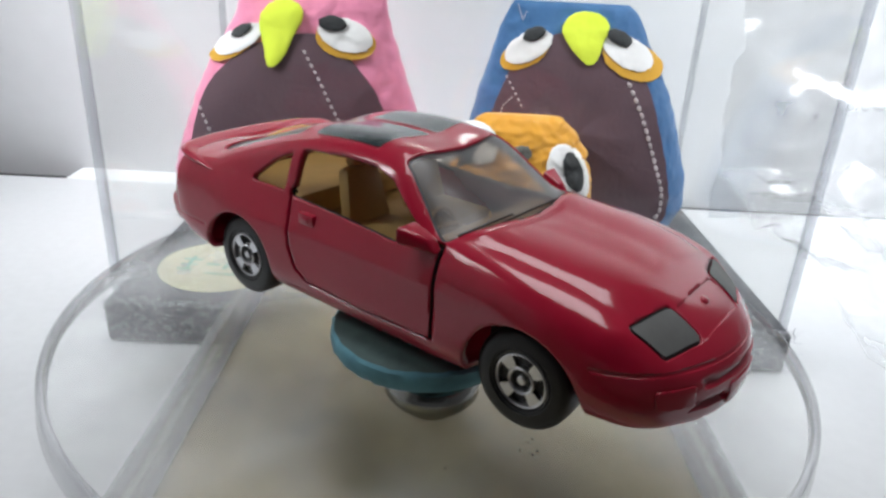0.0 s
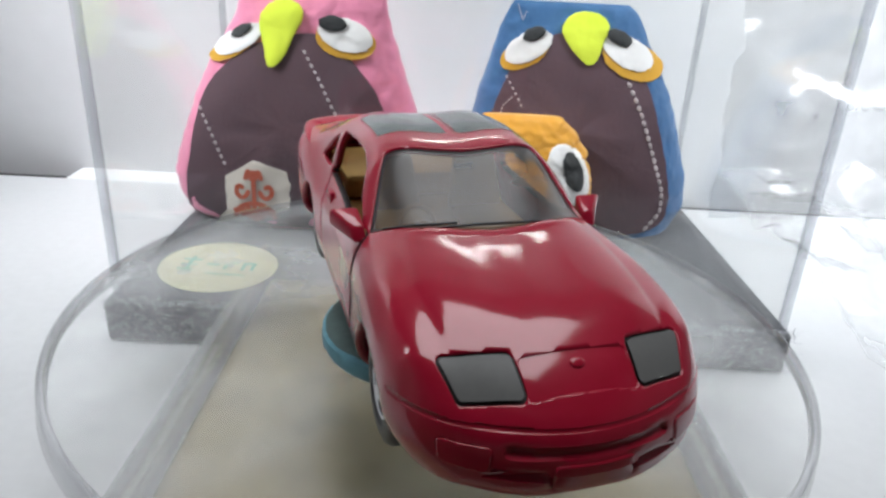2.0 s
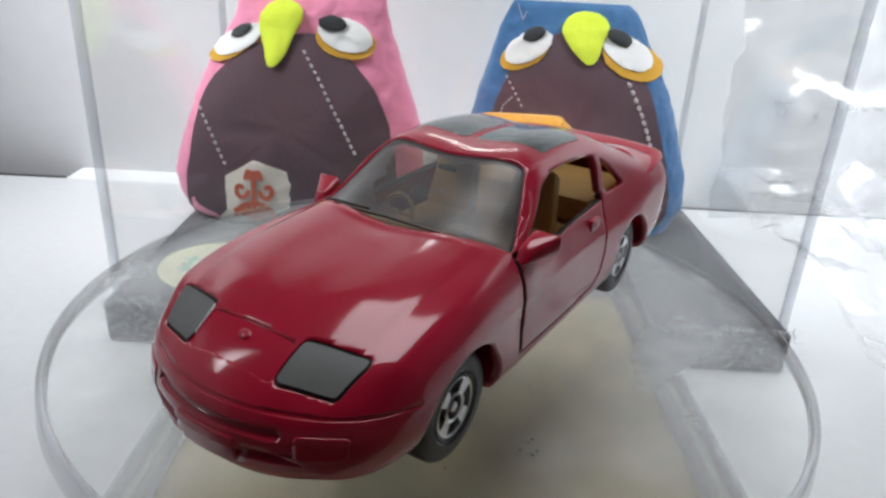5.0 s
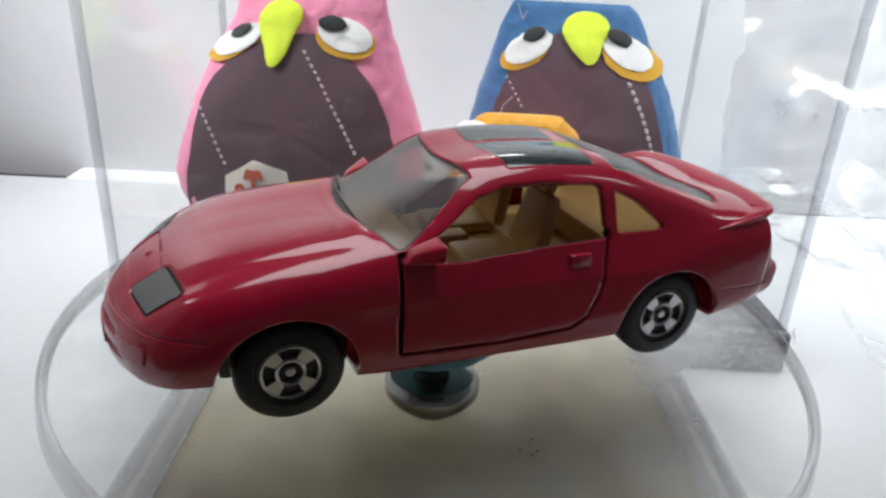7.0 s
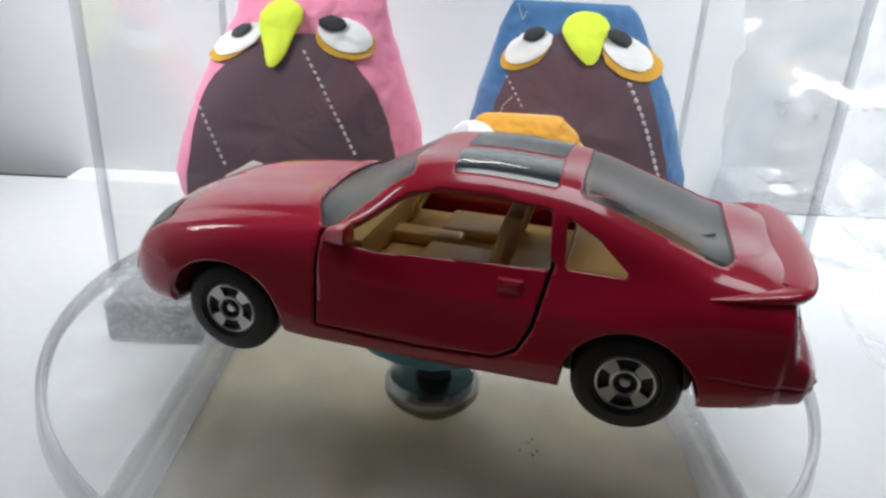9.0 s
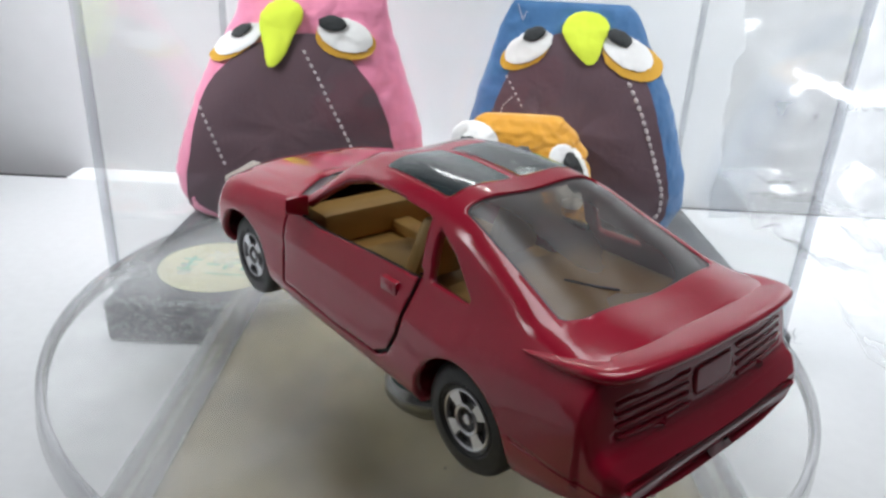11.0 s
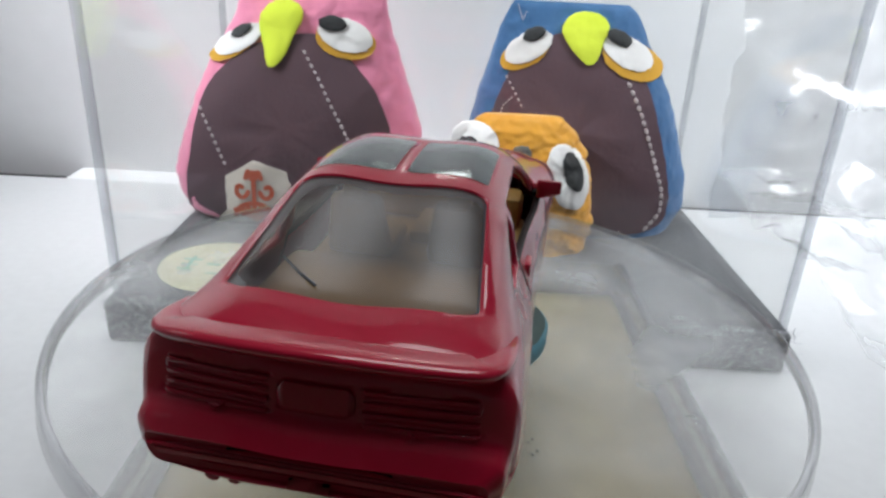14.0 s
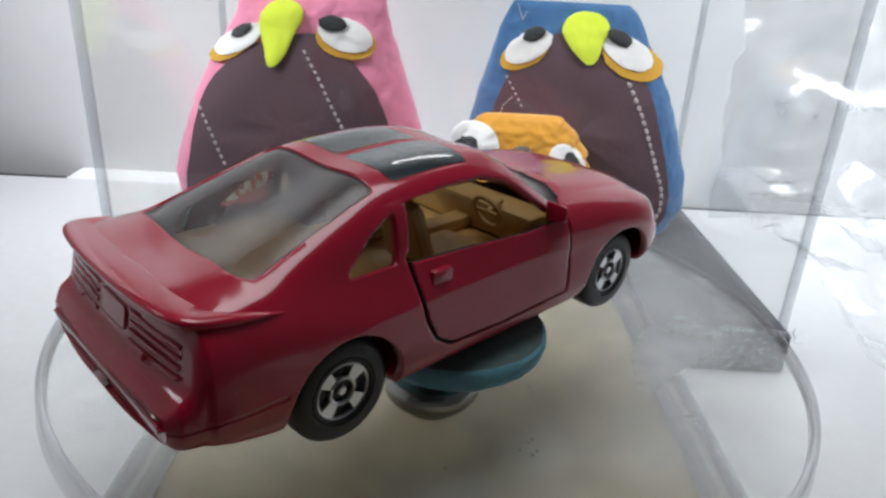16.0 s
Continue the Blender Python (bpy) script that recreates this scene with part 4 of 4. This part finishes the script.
    def print_motif(self, key, mat):
        """A scroll ornament printed on the cloth tag."""
        mi = self.mats.index(mat)
        pts = [Vector(p) for p in self.spec[key]]
        c = sum(pts, Vector((0, 0))) / len(pts)
        strokes = []
        for s in (1, -1):
            strokes.append([(s * (3.6 - (2.6 - 0.33 * a) * math.cos(a) * 0.8), 1.2 - (2.6 - 0.33 * a) * math.sin(a)) for a in np.linspace(0.2, 5.2, 44)])
            strokes.append([(s * (0.6 + 1.5 * t), 4.5 + 1.9 * math.sin(3.1 * t)) for t in np.linspace(0, 1, 16)])
            for k in range(3):
                strokes.append([(s * (0.4 + (1.6 + 1.7 * k) * t), -7.0 + (4.2 - 0.9 * k) * t) for t in np.linspace(0, 1, 22)])
        strokes.append([(0, z) for z in np.linspace(-6.5, 6.2, 40)])
        strokes.append([(5.4 * math.cos(a), -6.8 + 4.4 * math.sin(a)) for a in np.linspace(0.15, 3.0, 50)])
        for stroke in strokes:
            for x, z in stroke:
                p = Vector((c.x + x * 0.92 + 0.4, c.y + z * 0.92 + 0.6))
                made = bmesh.ops.create_circle(self.bm, cap_ends=True, radius=0.62, segments=7, matrix=Matrix.Translation((p.x, self.front(p.x, p.y) - 1.25, p.y)) @ Matrix.Rotation(radians(90), 4, "X"))
                for f in {f for v in made["verts"] for f in v.link_faces}:
                    f.material_index = mi

    def done(self, name, label):
        bmesh.ops.recalc_face_normals(self.bm, faces=self.bm.faces)
        return tagged(part(name, self.bm, self.mats), label, "stuffed toy", "stuffed owls in the case")


o = Owl(PINK_OWL, [PINK, PURPLE, EYE_WHITE, EYE_GOLD, PUPIL, BEAK, THREAD, TAG_CLOTH, TAG_RED], 1.0)
o.patch("belly", PURPLE, 0.7)
for s in "rl":
    o.patch("yel_" + s, EYE_GOLD, 0.95)
    o.patch("eye_" + s, EYE_WHITE, 1.3, 0.2)
    o.patch("pup_" + s, PUPIL, 1.95, 0.3)
o.patch("beak", BEAK, 1.7, 0.5)
o.stitches("st1", 1.75, 0.55)
o.stitches("st2", 1.75, 0.55)
o.patch("tag", TAG_CLOTH, 0.95, sharp=True)
o.print_motif("tag", TAG_RED)
o.done("stuffed_owl", "pink stuffed cloth owl with a dark purple belly")
o = Owl(BLUE_OWL, [BLUE, PURPLE, EYE_WHITE, EYE_GOLD, PUPIL, BEAK, THREAD], 5.0)
o.patch("belly", PURPLE, 0.7)
for s in "rl":
    o.patch("yel_" + s, EYE_GOLD, 0.95)
    o.patch("eye_" + s, EYE_WHITE, 1.3, 0.2)
    o.patch("pup_" + s, PUPIL, 1.95, 0.3)
o.patch("beak", BEAK, 1.7, 0.5)
o.stitches("st1", 1.5, 0.4)
o.stitches("st2", 2.0, 0.75)
o.stitches("st3", 0.9, 0.28)
o.stitches("st4", 0.7, 0.22)
o.done("stuffed_owl", "blue stuffed cloth owl with a dark purple belly")
o = Owl(YELLOW_OWL, [YELLOW, EYE_WHITE, PUPIL, BEAK_GREY], 9.0)
for s in "rl":
    o.patch("eye_" + s, EYE_WHITE, 0.7, 0.7)
    o.patch("pup_" + s, PUPIL, 1.5, 0.4)
o.patch("beak", BEAK_GREY, 0.7, 0.5)
o.done("stuffed_owl", "small golden stuffed owl with wide white eyes")


def sticker():
    tilt = math.degrees(math.atan(0.0235))
    s = thing("sticker", pose(-0.0400, 0.0395, -0.0125 + 0.00094 - 0.00137, 0, tilt, 0), "round cream sticker with green handwriting under the clear plate", "sticker")
    bm = bmesh.new()
    lathe(bm, [(0, 0.02), (10.4, 0.02), (10.5, 0.05), (10.4, 0.12), (0, 0.12)], n=72)
    part("paper", bm, STICKER, s)
    for x0, x1, y0, y1 in ((-5.6, -5.0, -3.2, 3.4), (-7.0, -3.6, 1.6, 2.2), (-6.8, -3.8, -0.4, 0.1), (-6.8, -4.0, -2.6, -2.0), (-2.4, 0.2, 0.0, 0.6), (1.0, 1.6, -1.6, 1.6), (1.2, 3.4, 1.0, 1.6),
                           (4.2, 4.8, -1.4, 1.8), (4.4, 6.6, 1.2, 1.8), (5.9, 6.5, -1.4, 1.4), (-1.5, 5.5, -3.6, -3.2)):
        bm = bmesh.new()
        box(bm, x0, x1, y0, y1, 0.1, 0.16)
        part("ink_stroke", bm, GREEN_INK, s, smooth=False)


sticker()


def crumple(name, label, nx, ny, place):
    """A sheet of crumpled clear wrapping; place(u, v) gives its uncrumpled points."""
    bm = bmesh.new()
    g = []
    for j in range(ny + 1):
        row = []
        for i in range(nx + 1):
            p, out = place(i / nx, j / ny)
            q = p * 0.028 + Vector((1, 2, 3))
            r = (1 - abs(noise.noise(q)) * 2) * 6 + (1 - abs(noise.noise(q * 2.6)) * 2) * 4.0 + (1 - abs(noise.noise(q * 6)) * 2) * 1.5
            p = p + out * r
            row.append(bm.verts.new((p.x, p.y, max(p.z, TABLE + 0.3))))
        g.append(row)
    for j in range(ny):
        for i in range(nx):
            bm.faces.new((g[j][i], g[j][i + 1], g[j + 1][i + 1], g[j + 1][i]))
    me = mesh_of(name, bm, FILM, False, 0.001)
    me.shade_smooth()
    return tagged(new(name, me), label, "plastic wrap")


crumple("plastic_wrap", "crumpled clear plastic wrap lying on the white table", 130, 120,
        lambda u, v: (Vector((84 + 200 * u, -40 + 170 * v, TABLE + 4 + 9 * u + 8 * v * v)), Vector((0, 0, 1))))
crumple("plastic_bag", "crumpled clear plastic bag standing behind the display case", 90, 90,
        lambda u, v: (Vector((84 + 190 * u, 142 + 4 * math.sin(5 * u), TABLE + 1 + 105 * v)), Vector((0.2, -0.75, 0.1))))

# dark crumbs shed on the plate by the turning disc
random.seed(4)
bm = bmesh.new()
for k in range(34):
    a, r = random.uniform(0, 6.3), 12.3 + abs(random.gauss(0, 2.5)) + (6 if random.random() < 0.1 else 0)
    s = random.uniform(0.06, 0.19)
    bmesh.ops.create_icosphere(bm, subdivisions=1, radius=s, matrix=Matrix.Translation((r * math.cos(a), r * math.sin(a), -12.35 - 0.0235 * r * math.cos(a))) @ Matrix.Diagonal((1, random.uniform(0.6, 1.4), 0.6, 1)))
tagged(part("crumbs", bm, GAP_SHADE_AND_CRUMB), "tiny dark red crumbs scattered on the clear plate", "crumbs", kind="stuff")

# turn of the car and its disc: seconds, degrees, and the slack of the mount in millimetres
TURN = (
    (0.0, -37.95, -0.36, 1.06, -0.36),
    (0.5, -46.5, -0.49, 0.77, -0.19),
    (1.0, -55.07, -0.59, 0.45, 0.06),
    (1.5, -63.58, -0.5, 0.37, 0.16),
    (1.8, -68.81, -0.42, 0.33, 0.17),
    (1.9, -70.56, -0.2, -0.55, 0.19),
    (2.0, -72.3, -0.17, -0.59, 0.19),
    (2.5, -80.71, -0.13, -0.63, 0.19),
    (3.0, -89.11, -0.01, -0.59, 0.19),
    (3.5, -97.95, 0.17, -0.52, 0.17),
    (4.0, -106.75, 0.32, -0.53, 0.1),
    (4.2, -109.62, 0.33, -0.55, 0.15),
    (6.3, -145.78, -0.1, -0.49, 0.31),
    (6.5, -149.61, -0.1, -0.2, 0.16),
    (7.0, -158.6, -0.25, 0.21, -0.07),
    (7.5, -167.46, -0.41, 0.47, -0.13),
    (7.6, -169.29, -0.38, 0.5, -0.14),
    (7.85, -173.87, 0.42, 0.64, -0.17),
    (8.0, -176.61, 0.46, 0.66, -0.17),
    (8.5, -185.97, 0.7, 0.39, -0.03),
    (9.0, -194.9, 0.57, -0.0, 0.07),
    (9.2, -198.39, 0.51, -0.09, 0.06),
    (11.3, -235.14, 0.01, 0.28, -0.34),
    (11.5, -238.41, -0.05, 0.14, -0.25),
    (12.0, -246.86, -0.21, -0.07, -0.1),
    (12.5, -255.01, -0.32, -0.17, -0.04),
    (13.0, -263.13, -0.34, -0.27, 0.06),
    (13.5, -271.72, -0.08, -0.31, 0.15),
    (14.0, -279.91, 0.1, -0.16, 0.23),
    (14.5, -288.77, 0.27, -0.05, 0.2),
    (15.0, -298.21, 0.44, 0.06, 0.07),
    (15.5, -307.35, 0.41, -0.05, 0.1),
    (16.0, -315.73, 0.28, 0.13, 0.03),
)


def motions():
    cars, heads = [], []
    for t, a, dx, dy, dz in TURN:
        shift = Matrix.Translation((dx * 0.001, dy * 0.001, dz * 0.001))
        spin = pose(0, 0, 0, 0, 0, a)
        cars.append((t, shift @ spin @ Matrix.Translation((-0.00127, 0.00183, 0.0))))
        heads.append((t, Matrix.Translation((dx * 0.0004, dy * 0.0004, 0)) @ spin))
    walk(car, cars)
    walk(head, heads)


motions()
